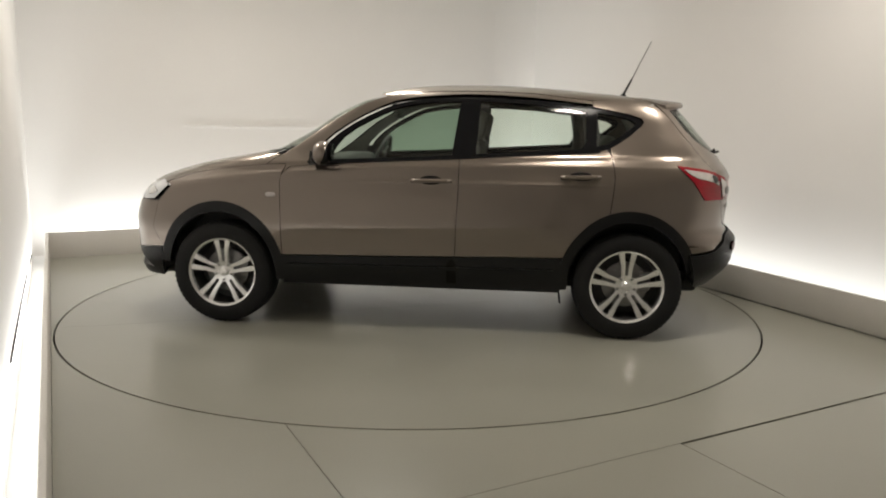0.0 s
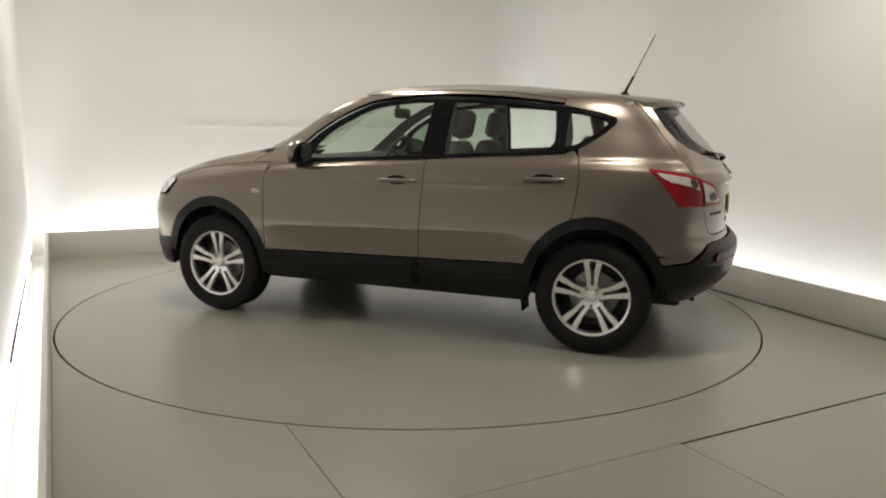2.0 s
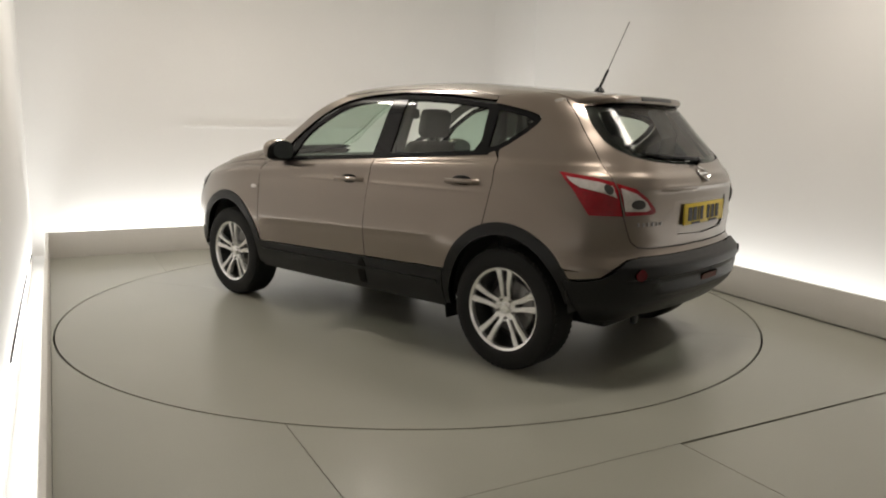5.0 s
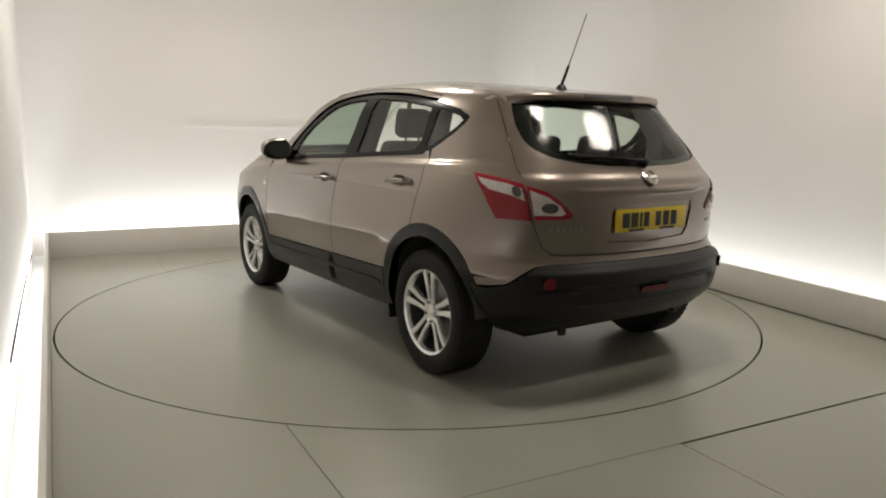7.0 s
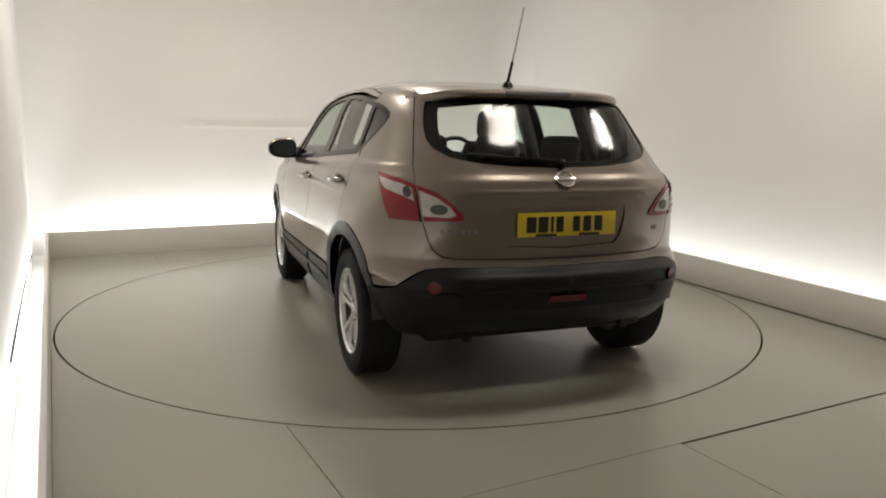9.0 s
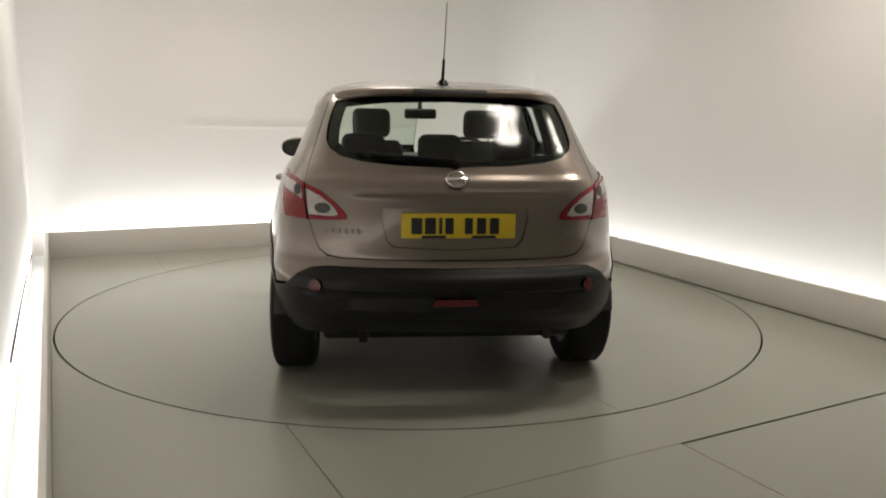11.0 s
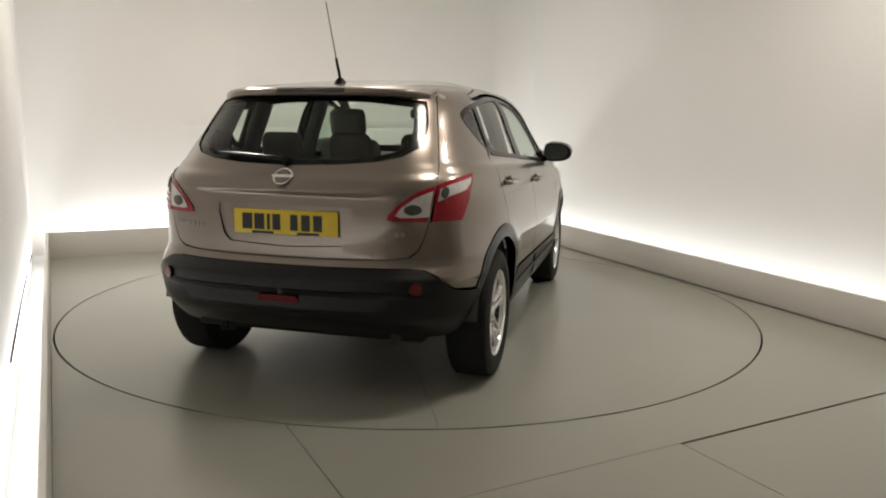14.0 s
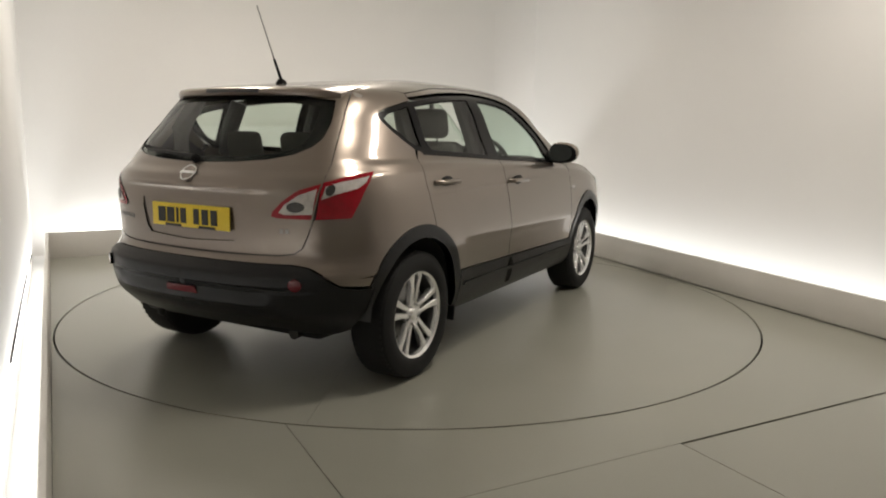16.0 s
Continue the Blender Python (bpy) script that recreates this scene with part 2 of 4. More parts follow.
floor = tagged(new("floor"), "grey-beige vinyl studio floor laid in large sheets", "floor", kind="structure")
floor.matrix_world = room_turn
for u0, u1, v0, v1, hole in ((U0, -1.532, -2.83, V1, R_TABLE + 0.012), (-1.532, U1, -2.83, V1, R_TABLE + 0.012),
                             (U0, -1.532, WALL_F, -2.83, 0), (-1.532, -0.086, WALL_F, -2.83, 0), (-0.086, U1, WALL_F, -2.83, 0)):
    part("floor_sheet", clip_plate(u0 + 0.002, u1 - 0.002, v0 + 0.0015, v1 - (0.014 if u0 > -0.5 else 0.0015), hole), FLOOR, floor, smooth=False)
slab("floor_base_edge", -1.05, -0.001, -8.0, 2.98, -0.0288, -0.0212, JOINT, "dark base under the joint along the kerb", "floor", base=kerb_turn)
slab("floor_base", U0, EAST - 0.80, WALL_F, V1, -0.029, -0.021, JOINT, "dark base under the floor joints", "floor")

cable = part("cable", tube([(WALL_L + 0.004, 2.75 - 0.2 * k, 0.092 + 0.150 * (1 - (1 - k / 22) ** 1.6)) for k in range(21)], 0.0045, 6), JOINT)
cable.matrix_world = room_turn
tagged(cable, "thin dark cable clipped along the white trough wall", "cable")


# ceiling lamps
def ceiling_lamp():
    lamp = tagged(new("ceiling_light"), "round flush warm white ceiling light", "ceiling light", "ceiling lights")
    frame_ring = lathe([(0.27, 0.0), (0.31, 0.0), (0.31, 0.03), (0.30, 0.045), (0.27, 0.04)], 48, True)
    frame_ring.transform(pose(0, 0, 0, -90))
    part("frame", frame_ring, CEILING, lamp)
    disc = lathe([(0.001, 0.018), (0.20, 0.018), (0.268, 0.012), (0.268, 0.002)], 48)
    disc.transform(pose(0, 0, 0, -90))
    part("diffuser", disc, PANEL_GLOW, lamp)
    return lamp


first = None
for cu, cv, watts in CEILING_LAMPS:
    m = room_turn @ pose(cu, cv, CEIL - 0.001)
    if first is None:
        first = ceiling_lamp()
        first.matrix_world = m
    else:
        copy_thing(first, m)

# ---- the turntable ----
table = tagged(new("turntable"), "round grey-beige turntable set flush in the floor", "turntable")


def half_disc(side, radius, cut):
    """One sheet of the round table, on one side of its joint."""
    a0 = math.asin(cut / radius)
    if side > 0:
        angles = [a0 + (math.pi - 2 * a0) * k / 120 for k in range(121)]
    else:
        angles = [math.pi - a0 + (math.pi + 2 * a0) * k / 120 for k in range(121)]
    return prism([(radius * math.cos(a), radius * math.sin(a)) for a in angles], -0.018, 0.0)


part("sheet", half_disc(1, R_TABLE, 0.1808), TABLE, table, smooth=False)
part("sheet", half_disc(-1, R_TABLE, 0.1792), TABLE, table, smooth=False)
JOINT_TURN = 195.4 - 171.18   # the joint's direction on the table at rest
for ch in table.children:
    ch.matrix_local = pose(0, 0, 0, 0, 0, JOINT_TURN)


# ---- the car ----
# Its space: x forward, y to its left, z up, origin on the ground midway between the axles.
X0 = -0.2


def curve_of(points):
    """A smooth monotone curve through (at, value) points."""
    xs = np.array([p[0] for p in points], float)
    ys = np.array([p[1] for p in points], float)
    h, d = np.diff(xs), np.diff(ys) / np.diff(xs)
    m = np.zeros(len(xs))
    m[0], m[-1] = d[0], d[-1]
    for i in range(1, len(xs) - 1):
        if d[i - 1] * d[i] > 0:
            w1, w2 = 2 * h[i] + h[i - 1], h[i] + 2 * h[i - 1]
            m[i] = (w1 + w2) / (w1 / d[i - 1] + w2 / d[i])

    def f(x):
        x = min(max(x, xs[0]), xs[-1])
        i = min(int(np.searchsorted(xs, x, "right")) - 1, len(xs) - 2)
        t = (x - xs[i]) / h[i]
        return float((1 + 2 * t) * (1 - t) ** 2 * ys[i] + t * (1 - t) ** 2 * h[i] * m[i] + t * t * (3 - 2 * t) * ys[i + 1] + t * t * (t - 1) * h[i] * m[i + 1])
    return f


TOP = 1.605
tail_x = curve_of([(0.26, -1.85), (0.30, -1.90), (0.37, -1.985), (0.45, -2.06), (0.53, -2.084), (0.575, -2.091), (0.612, -2.090), (0.645, -2.064), (0.68, -2.032), (0.71, -2.022),
                   (0.80, -2.028), (0.90, -2.033), (1.00, -2.036), (1.06, -2.018), (1.10, -1.985), (1.13, -1.965), (1.20, -1.913), (1.30, -1.822), (1.40, -1.735),
                   (1.45, -1.685), (1.49, -1.620), (1.51, -1.52), (1.53, -1.35), (1.552, -1.12), (1.574, -0.88), (1.595, -0.58), (TOP, -0.40)])
nose_x = curve_of([(0.26, 2.03), (0.30, 2.07), (0.40, 2.094), (0.52, 2.098), (0.65, 2.10), (0.74, 2.085), (0.82, 2.05), (0.89, 2.0), (0.94, 1.925), (0.99, 1.80), (1.04, 1.62),
                   (1.08, 1.42), (1.12, 1.18), (1.15, 1.05), (1.20, 0.945), (1.30, 0.765), (1.40, 0.615), (1.48, 0.455), (1.53, 0.32), (1.57, 0.13), (1.59, -0.05), (1.60, -0.22), (TOP, -0.40)])
half_w = curve_of([(0.26, 0.842), (0.30, 0.868), (0.40, 0.902), (0.50, 0.908), (0.57, 0.915), (0.63, 0.9225), (0.675, 0.9250), (0.74, 0.9215), (0.85, 0.911), (0.95, 0.892), (1.03, 0.868), (1.075, 0.848), (1.10, 0.830),
                   (1.13, 0.810), (1.20, 0.779), (1.30, 0.739), (1.40, 0.702), (1.48, 0.653), (1.52, 0.605), (1.545, 0.548), (1.568, 0.470), (1.585, 0.375), (1.597, 0.27), (1.602, 0.156), (TOP, 0.0)])
shoulder = curve_of([(-1.9, 1.118), (-1.6, 1.122), (-0.9, 1.108), (-0.2, 1.078), (0.3, 1.050), (0.67, 1.024), (1.0, 1.0), (1.4, 0.955), (1.8, 0.90)])
memo = {}


def shell(al, z):
    """The point of the body's skin at the angle al round it (0 at the tail, pi at the nose, left positive) and the height z."""
    zz = round(z, 5)
    if zz not in memo:
        memo[zz] = (tail_x(z), nose_x(z), half_w(z))
    tx, nx, w = memo[zz]
    s, a = (1 if al >= 0 else -1), abs(al)
    c, sn = abs(math.cos(a)), math.sin(a)
    high = min(1.0, max(0.0, (z - 1.02) / 0.1))
    n = 5.4 if a <= math.pi / 2 else 7 + 5 * high
    r = (c ** n + abs(sn) ** n) ** (-1 / n)
    u, v = c * r, max(0.0, sn * r)
    y = w * v
    if a <= math.pi / 2:
        x = X0 - (X0 - tx) * u + 0.177 * y * y * u ** 5
    else:
        x = X0 + (nx - X0) * u - (0.145 - 0.075 * high) * y * y * u ** 5
    if 0.85 < z < 1.2:
        # the shoulder crease from the front wing to the tail lamp
        d = z - shoulder(x)
        y += 0.013 * v ** 8 * math.exp(-(d / (0.017 if d > 0 else 0.05)) ** 2)
    if 0.9 < z < 1.03 and a > 0.9:
        y += 0.0035 * v ** 8 * math.exp(-((z - 0.965) / 0.010) ** 2) * math.exp(-((x + 0.35) / 0.75) ** 4)
    if 0.56 < z < 0.95 and -1.1 < x < 1.0:
        # the crease that climbs along the lower doors
        d = z - (0.652 + 0.032 * (0.9 - x))
        ends = 1 / (1 + math.exp((x - 0.84) / 0.03)) / (1 + math.exp((-0.86 - x) / 0.03))
        y += 0.0055 * v ** 8 * ends * math.exp(-(d / (0.075 if d > 0 else 0.026)) ** 2)
    if 0.4 < z < 1.05:
        # the wings flare out round the wheel arches
        for cx in (1.315, -1.315):
            rr = math.hypot((x - cx) / 0.95, z - 0.338)
            if rr < 0.75:
                y += 0.006 * v ** 8 * math.exp(-((rr - 0.46) / 0.085) ** 2) * min(1.0, (z - 0.4) / 0.1)
    return Vector((x, s * y, z))


def normal_at(al, z):
    e = 2e-3
    z0, z1 = max(0.26, z - e), min(TOP - 1e-4, z + e)
    n = (shell(al + e, z) - shell(al - e, z)).cross(shell(al, z1) - shell(al, z0))
    n = n.normalized() if n.length > 1e-9 else Vector((0, 0, 1))
    return n if n.dot(shell(al, z) - Vector((-0.2, 0, 0.8))) > 0 else -n


def swelled_normal(al, z, swell):
    """The skin's normal where it swells by swell(al, z)."""
    def at(q, h):
        return shell(q, h) + normal_at(q, h) * swell(q, h)
    e = 2e-3
    n = (at(al + e, z) - at(al - e, z)).cross(at(al, z + e) - at(al, z - e))
    return n.normalized() if n.dot(normal_at(al, z)) > 0 else -n.normalized()


def al_side(x, z):
    """The angle at which the left side stands at x, at the height z."""
    lo, hi = 0.0, math.pi
    for _ in range(40):
        m = (lo + hi) / 2
        lo, hi = (m, hi) if shell(m, z).x < x else (lo, m)
    return (lo + hi) / 2


def al_rear(y, z):
    lo, hi = 0.0, math.pi / 2
    for _ in range(40):
        m = (lo + hi) / 2
        lo, hi = (m, hi) if shell(m, z).y < abs(y) else (lo, m)
    return math.copysign((lo + hi) / 2, y)


def dense(points, step=0.04):
    """Outline points ('s', x, z) on the side or ('r', y, z) on the tail, filled in and turned into (angle, height)."""
    out = []
    n = len(points)
    for i in range(n):
        a, b = points[i], points[(i + 1) % n]
        k = max(1, int(math.hypot(a[1] - b[1], a[2] - b[2]) / step)) if a[0] == b[0] else 4
        fa = (al_side if a[0] == "s" else al_rear)
        ea, eb = fa(a[1], a[2]), (al_side if b[0] == "s" else al_rear)(b[1], b[2])
        for j in range(k):
            t = j / k
            if a[0] == b[0]:
                z = a[2] + (b[2] - a[2]) * t
                out.append((fa(a[1] + (b[1] - a[1]) * t, z), z))
            else:
                out.append((ea + (eb - ea) * t, a[2] + (b[2] - a[2]) * t))
    return out


def inside(p, poly):
    x, y = p
    hit = False
    j = len(poly) - 1
    for i in range(len(poly)):
        (xi, yi), (xj, yj) = poly[i], poly[j]
        if (yi > y) != (yj > y) and x < (xj - xi) * (y - yi) / (yj - yi) + xi:
            hit = not hit
        j = i
    return hit


LEVELS = [0.26 + 0.03 * i for i in range(39)] + [1.415, 1.43, 1.445, 1.46, 1.475, 1.49, 1.503, 1.515, 1.527, 1.538, 1.549, 1.559, 1.568, 1.577, 1.585, 1.591, 1.596, 1.6, 1.603]

FINE = [0.945, 0.952, 0.972, 0.978, 0.445, 0.453, 0.461, 0.476, 0.484, 0.492, 0.522, 0.53, 0.538, 0.546, 0.554, 0.568, 0.576, 0.584, 0.592, 0.606, 0.614, 0.622, 0.922, 0.931, 0.94, 0.949, 0.958, 0.968, 0.99, 0.995, 1.0, 1.005, 1.012, 1.018, 1.024, 1.03, 1.036]
FINE += [0.628 + 0.008 * i for i in range(13)]
FINE += [1.043 + 0.007 * i for i in range(18)]
LEVELS += FINE


def skin(outline, holes=(), off=0.0, rim=0.022, flip=False, swell=None):
    """A mesh of the body's skin inside an outline, pushed out by off, its edges turned in by rim."""
    from mathutils.geometry import delaunay_2d_cdt
    pts = [Vector(p) for p in outline]
    edges = [(i, (i + 1) % len(outline)) for i in range(len(outline))]
    for h in holes:
        k = len(pts)
        pts += [Vector(p) for p in h]
        edges += [(k + i, k + (i + 1) % len(h)) for i in range(len(h))]
    a0, a1 = min(p[0] for p in outline), max(p[0] for p in outline)
    z0, z1 = min(p[1] for p in outline), max(p[1] for p in outline)
    step = 0.03
    for i in range(int(math.floor(a0 / step)), int(math.ceil(a1 / step)) + 1):
        for z in LEVELS:
            q = (i * step + 1e-4, z + 1e-4)
            if z0 < z < z1 and (swell or z not in FINE or 0.94 < z < 1.17 or 0.625 < z < 0.73) and inside(q, outline) and not any(inside(q, h) for h in holes):
                pts.append(Vector(q))
    v, _, f, *_ = delaunay_2d_cdt(pts, edges, [], 0, 1e-6)
    tris = []
    for t in f:
        c = sum((v[i] for i in t), Vector((0, 0))) / len(t)
        if inside(c, outline) and not any(inside(c, h) for h in holes):
            tris.append(list(t))
    s = -1 if flip else 1
    co, no = [], []
    for p in v:
        z = min(max(p.y, 0.26), TOP - 2e-4)
        n = normal_at(p.x, z)
        o = off + (swell(p.x, z) if swell else 0.0)
        q = shell(p.x, z) + n * o
        n = swelled_normal(p.x, z, swell) if swell else n
        co.append((q.x, q.y * s, q.z)), no.append((n.x, n.y * s, n.z))
    count = {}
    for t in tris:
        for i in range(3):
            e = (t[i], t[(i + 1) % 3])
            count[e] = count.get(e, 0) + 1
    faces = []
    for t in tris:
        g = (Vector(co[t[1]]) - Vector(co[t[0]])).cross(Vector(co[t[2]]) - Vector(co[t[0]]))
        faces.append(t if g.dot(Vector(no[t[0]])) > 0 else t[::-1])
    if rim:
        for (a, b) in [e for e in count if (e[1], e[0]) not in count]:
            k = len(co)
            pa, pb, na, nb = Vector(co[a]), Vector(co[b]), Vector(no[a]), Vector(no[b])
            side = (pb - pa).cross(na)
            side = side.normalized() if side.length > 1e-9 else na
            co += [tuple(pa), tuple(pb), tuple(pb - nb * rim), tuple(pa - na * rim)]
            no += [tuple(side)] * 4
            faces.append([k, k + 1, k + 2, k + 3])
    me = bpy.data.meshes.new("skin")
    me.from_pydata(co, [], faces)
    me.polygons.foreach_set("use_smooth", [True] * len(me.polygons))
    me.update()
    me.normals_split_custom_set_from_vertices(no)
    return me


car = tagged(new("car"), "grey-brown metallic five-door crossover car standing on the turntable", "car")


def panel(name, points, material, parent=None, holes=(), off=0.0, rim=0.022, label="", both=True, raw=False, swell=None):
    """A skin part on the left side and, mirrored, on the right."""
    poly = points if raw else dense(points)
    hs = [h if raw else dense(h) for h in holes]
    made = []
    for flip in ((False, True) if both else (False,)):
        par = parent[int(flip)] if isinstance(parent, (list, tuple)) else (parent or car)
        made.append(part(name, skin(poly, hs, off, rim, flip, swell), material, par, label))
    return made


def S(*pts):
    return [("s", x, z) for x, z in pts]


def R(*pts):
    return [("r", y, z) for y, z in pts]


WB = 1.315
HUB = 0.338


def arch(cx, rx, rz, a0, a1, n=26):
    """Points on a wheel arch from the angle a0 to a1, degrees, 90 on top and 0 ahead."""
    return [(cx + rx * math.cos(radians(a0 + (a1 - a0) * i / n)), HUB + rz * math.sin(radians(a0 + (a1 - a0) * i / n))) for i in range(n + 1)]


AX, AZ = 0.435, 0.478
J = 0.0022   # half a shut line
belt = curve_of([(-1.20, 1.160), (-0.9, 1.152), (-0.25, 1.112), (0.3, 1.085), (0.6, 1.066), (0.9, 1.045)])

# front door, rear door
front_doors = panel("front_door", S((0.893 - J, 0.478), (0.896 - J, 0.72), (0.905 - J, 0.95), (0.89, 1.0), (0.84, 1.046), *[(x, belt(x)) for x in (0.6, 0.3, 0.0, -0.25 + J)],
                    (-0.25 + J, 0.95), (-0.235 + J, 0.502)), PAINT)
rear_arch_fwd = [p for p in arch(-WB, AX, AZ, 22, 74) if p[1] > 0.50]
rear_doors = panel("rear_door", S((-0.235 - J, 0.502), (-0.25 - J, 0.95), (-0.25 - J, belt(-0.25)), (-0.6, belt(-0.6)), (-0.9, 1.152), (-1.10, 1.166), (-1.16, 1.185),
                   (-1.196 + J, 1.14), (-1.213 + J, 1.02), (-1.205 + J, 0.92), (-1.188 + J, 0.797), *[p for p in rear_arch_fwd[::-1] if p[0] > -1.17]), PAINT)
# front wing, bonnet, nose
wing_arch = arch(WB, AX, AZ, 18, 162)
panel("front_wing", S((0.893 + J, 0.478), (0.896 + J, 0.72), (0.905 + J, 0.95), (0.895, 1.0), (0.872, 1.060), (1.0, 1.055), (1.25, 1.030), (1.5, 0.990), (1.70, 0.925), (1.66, 0.905), (1.755, 0.80), (1.80, 0.62), (1.727, 0.50),
      *[p for p in wing_arch if p[1] > 0.485]), PAINT)
panel("front_bumper", [(math.pi, 0.47), (math.pi, 0.86)] + dense(S((2.0, 0.80), (1.90, 0.80), (1.756, 0.80), (1.801, 0.62), (1.729, 0.50), (1.80, 0.495), (2.0, 0.47)))[:-1], PAINT, raw=True)
headlamps = panel("headlamp", S((1.685, 0.905), (1.74, 0.938), (1.86, 0.90), (1.99, 0.81), (1.88, 0.805), (1.79, 0.815)), HEAD, label="clear headlamp", off=0.004)
panel("lamp_bowl", S((1.765, 0.862), (1.80, 0.890), (1.86, 0.868), (1.85, 0.84), (1.80, 0.842)), ALLOY, parent=headlamps, off=0.008, rim=0.003)
bonnet_edge = [(x, z) for x, z in ((0.97, 1.0865), (1.005, 1.0575), (1.25, 1.0325), (1.5, 0.9925), (1.705, 0.928), (1.88, 0.895))]
left_edge = dense(S(*bonnet_edge))[:26]
left_edge = [p for p in left_edge if p[1] > 0.88]
corner_al = min(2.29, al_side(0.912, 1.120) + 0.003)
panel("bonnet", left_edge + [(math.pi, 0.90)] + [(2 * math.pi - a, z) for a, z in left_edge[::-1]] + [(2 * math.pi - corner_al, 1.120), (2 * math.pi - 2.5, 1.138), (math.pi + 0.4, 1.147), (math.pi, 1.150), (math.pi - 0.4, 1.147), (2.5, 1.138), (corner_al, 1.120)], PAINT, both=False, raw=True)
# rear quarter with the pillar behind its window
WINDOW = [(0.70, 1.078), (0.6, belt(0.6) + 0.008), (0.3, belt(0.3) + 0.008), (-0.25, belt(-0.25) + 0.008), (-0.6, belt(-0.6) + 0.008), (-0.9, 1.160), (-1.10, 1.172), (-1.17, 1.192), (-1.24, 1.228), (-1.32, 1.285), (-1.375, 1.335),
          (-1.388, 1.358), (-1.375, 1.378), (-1.30, 1.402), (-1.18, 1.427), (-1.04, 1.450), (-0.72, 1.489), (-0.5, 1.504), (-0.287, 1.511), (-0.105, 1.503), (0.05, 1.487), (0.187, 1.460), (0.28, 1.420), (0.367, 1.376), (0.46, 1.325), (0.545, 1.268), (0.63, 1.19)]
qtr_arch = arch(-WB, AX, AZ, 74, 155)
lamp_side = [("s", -1.768, 0.884), ("s", -1.738, 0.93), ("s", -1.688, 1.0), ("s", -1.636, 1.05), ("s", -1.590, 1.092)]
lamp_top = [("s", -1.65, 1.085), ("r", 0.735, 1.068), ("r", 0.690, 1.047)]
hatch_line = [(0.645, 0.80), (0.668, 0.88), (0.682, 0.96), (0.690, 1.047), (0.675, 1.13), (0.650, 1.22), (0.622, 1.32), (0.594, 1.42), (0.570, 1.475), (0.545, 1.498)]
quarter = S((-1.196 - J, 1.14), (-1.213 - J, 1.02), (-1.205 - J, 0.92), (-1.188 - J, 0.797)) + S(*[p for p in qtr_arch if p[0] < -1.205 and p[1] > 0.60]) + S((-1.76, 0.60)) + R((0.72, 0.70)) + R((0.588, 0.7165), (0.626, 0.748), (0.648, 0.80), (0.668 + J, 0.88)) \
    + lamp_side + lamp_top + R(*[(y + J, z) for y, z in hatch_line[4:]]) + S((-1.45, 1.513), (-1.2, 1.50), (-1.075, 1.487), (-1.075, 1.449)) + S((-1.18, 1.430), (-1.30, 1.406), (-1.378, 1.381), (-1.392, 1.358), (-1.378, 1.332), (-1.322, 1.281), (-1.24, 1.224), (-1.185, 1.192))
panel("rear_quarter", quarter, PAINT)
# tail lamps: outer half on the quarter, inner half on the hatch
outer = [("r", 0.676, 0.882)] + lamp_side + lamp_top + R((0.686, 0.96))
lamps = panel("tail_lamp", outer, LAMP_RED, off=0.006, label="red and clear tail lamp")
panel("clear_lens", [("s", -1.632, 1.071), ("s", -1.66, 1.066), ("r", 0.735, 1.046), ("r", 0.701, 1.028), ("r", 0.695, 0.972), ("r", 0.735, 0.994), ("s", -1.715, 1.018), ("s", -1.665, 1.044)], LAMP_CLEAR, parent=lamps, off=0.010, rim=0.004, label="clear lens band")
panel("reflector_bowl", R(*[(0.718 + 0.014 * math.cos(q), 1.012 + 0.024 * math.sin(q)) for q in [2 * math.pi * i / 14 for i in range(14)]]), LAMP_GREY, parent=lamps, off=0.013, rim=0.003)
panel("lens_rib", [("s", -1.775, 0.922), ("r", 0.70, 0.916), ("r", 0.70, 0.920), ("s", -1.772, 0.926)], LAMP_RED, parent=lamps, off=0.009, rim=0.003)
panel("lens_rib", [("s", -1.745, 0.958), ("r", 0.70, 0.946), ("r", 0.70, 0.950), ("s", -1.742, 0.962)], LAMP_RED, parent=lamps, off=0.009, rim=0.003)
# hatch
inner_lamp = R((0.660, 0.882), (0.52, 0.886), (0.492, 0.893), (0.498, 0.915), (0.545, 0.965), (0.61, 1.015), (0.684, 1.043), (0.675, 0.96))
hatch_half = [(0.0, 0.708), (0.30, 0.709), (0.52, 0.712), (0.585, 0.722), (0.622, 0.75), (0.644, 0.80), (0.667, 0.88), (0.681, 0.96), (0.689, 1.047), (0.674, 1.13), (0.649, 1.22), (0.621, 1.32), (0.593, 1.42), (0.568, 1.472)]
hatch_pts = R(*hatch_half) + R((0.4, 1.482), (0.0, 1.49), (-0.4, 1.482)) + R(*[(-y, z) for y, z in hatch_half[::-1][:-1]])
glass_half = [(0.0, 1.126), (0.25, 1.133), (0.42, 1.148), (0.525, 1.172), (0.580, 1.208), (0.597, 1.248), (0.590, 1.32), (0.570, 1.39), (0.552, 1.432)]
glass_pts = R(*glass_half) + R((0.3, 1.458), (0.0, 1.466), (-0.3, 1.458)) + R(*[(-y, z) for y, z in glass_half[::-1][:-1]])
recess_half = [(0.0, 0.950), (0.335, 0.944), (0.338, 0.90), (0.315, 0.80), (0.285, 0.765), (0.0, 0.752)]
recess = R(*recess_half) + R(*[(-y, z) for y, z in recess_half[::-1][1:-1]])
mirror_lamp = [("r", -y, z) for _, y, z in inner_lamp[::-1]]


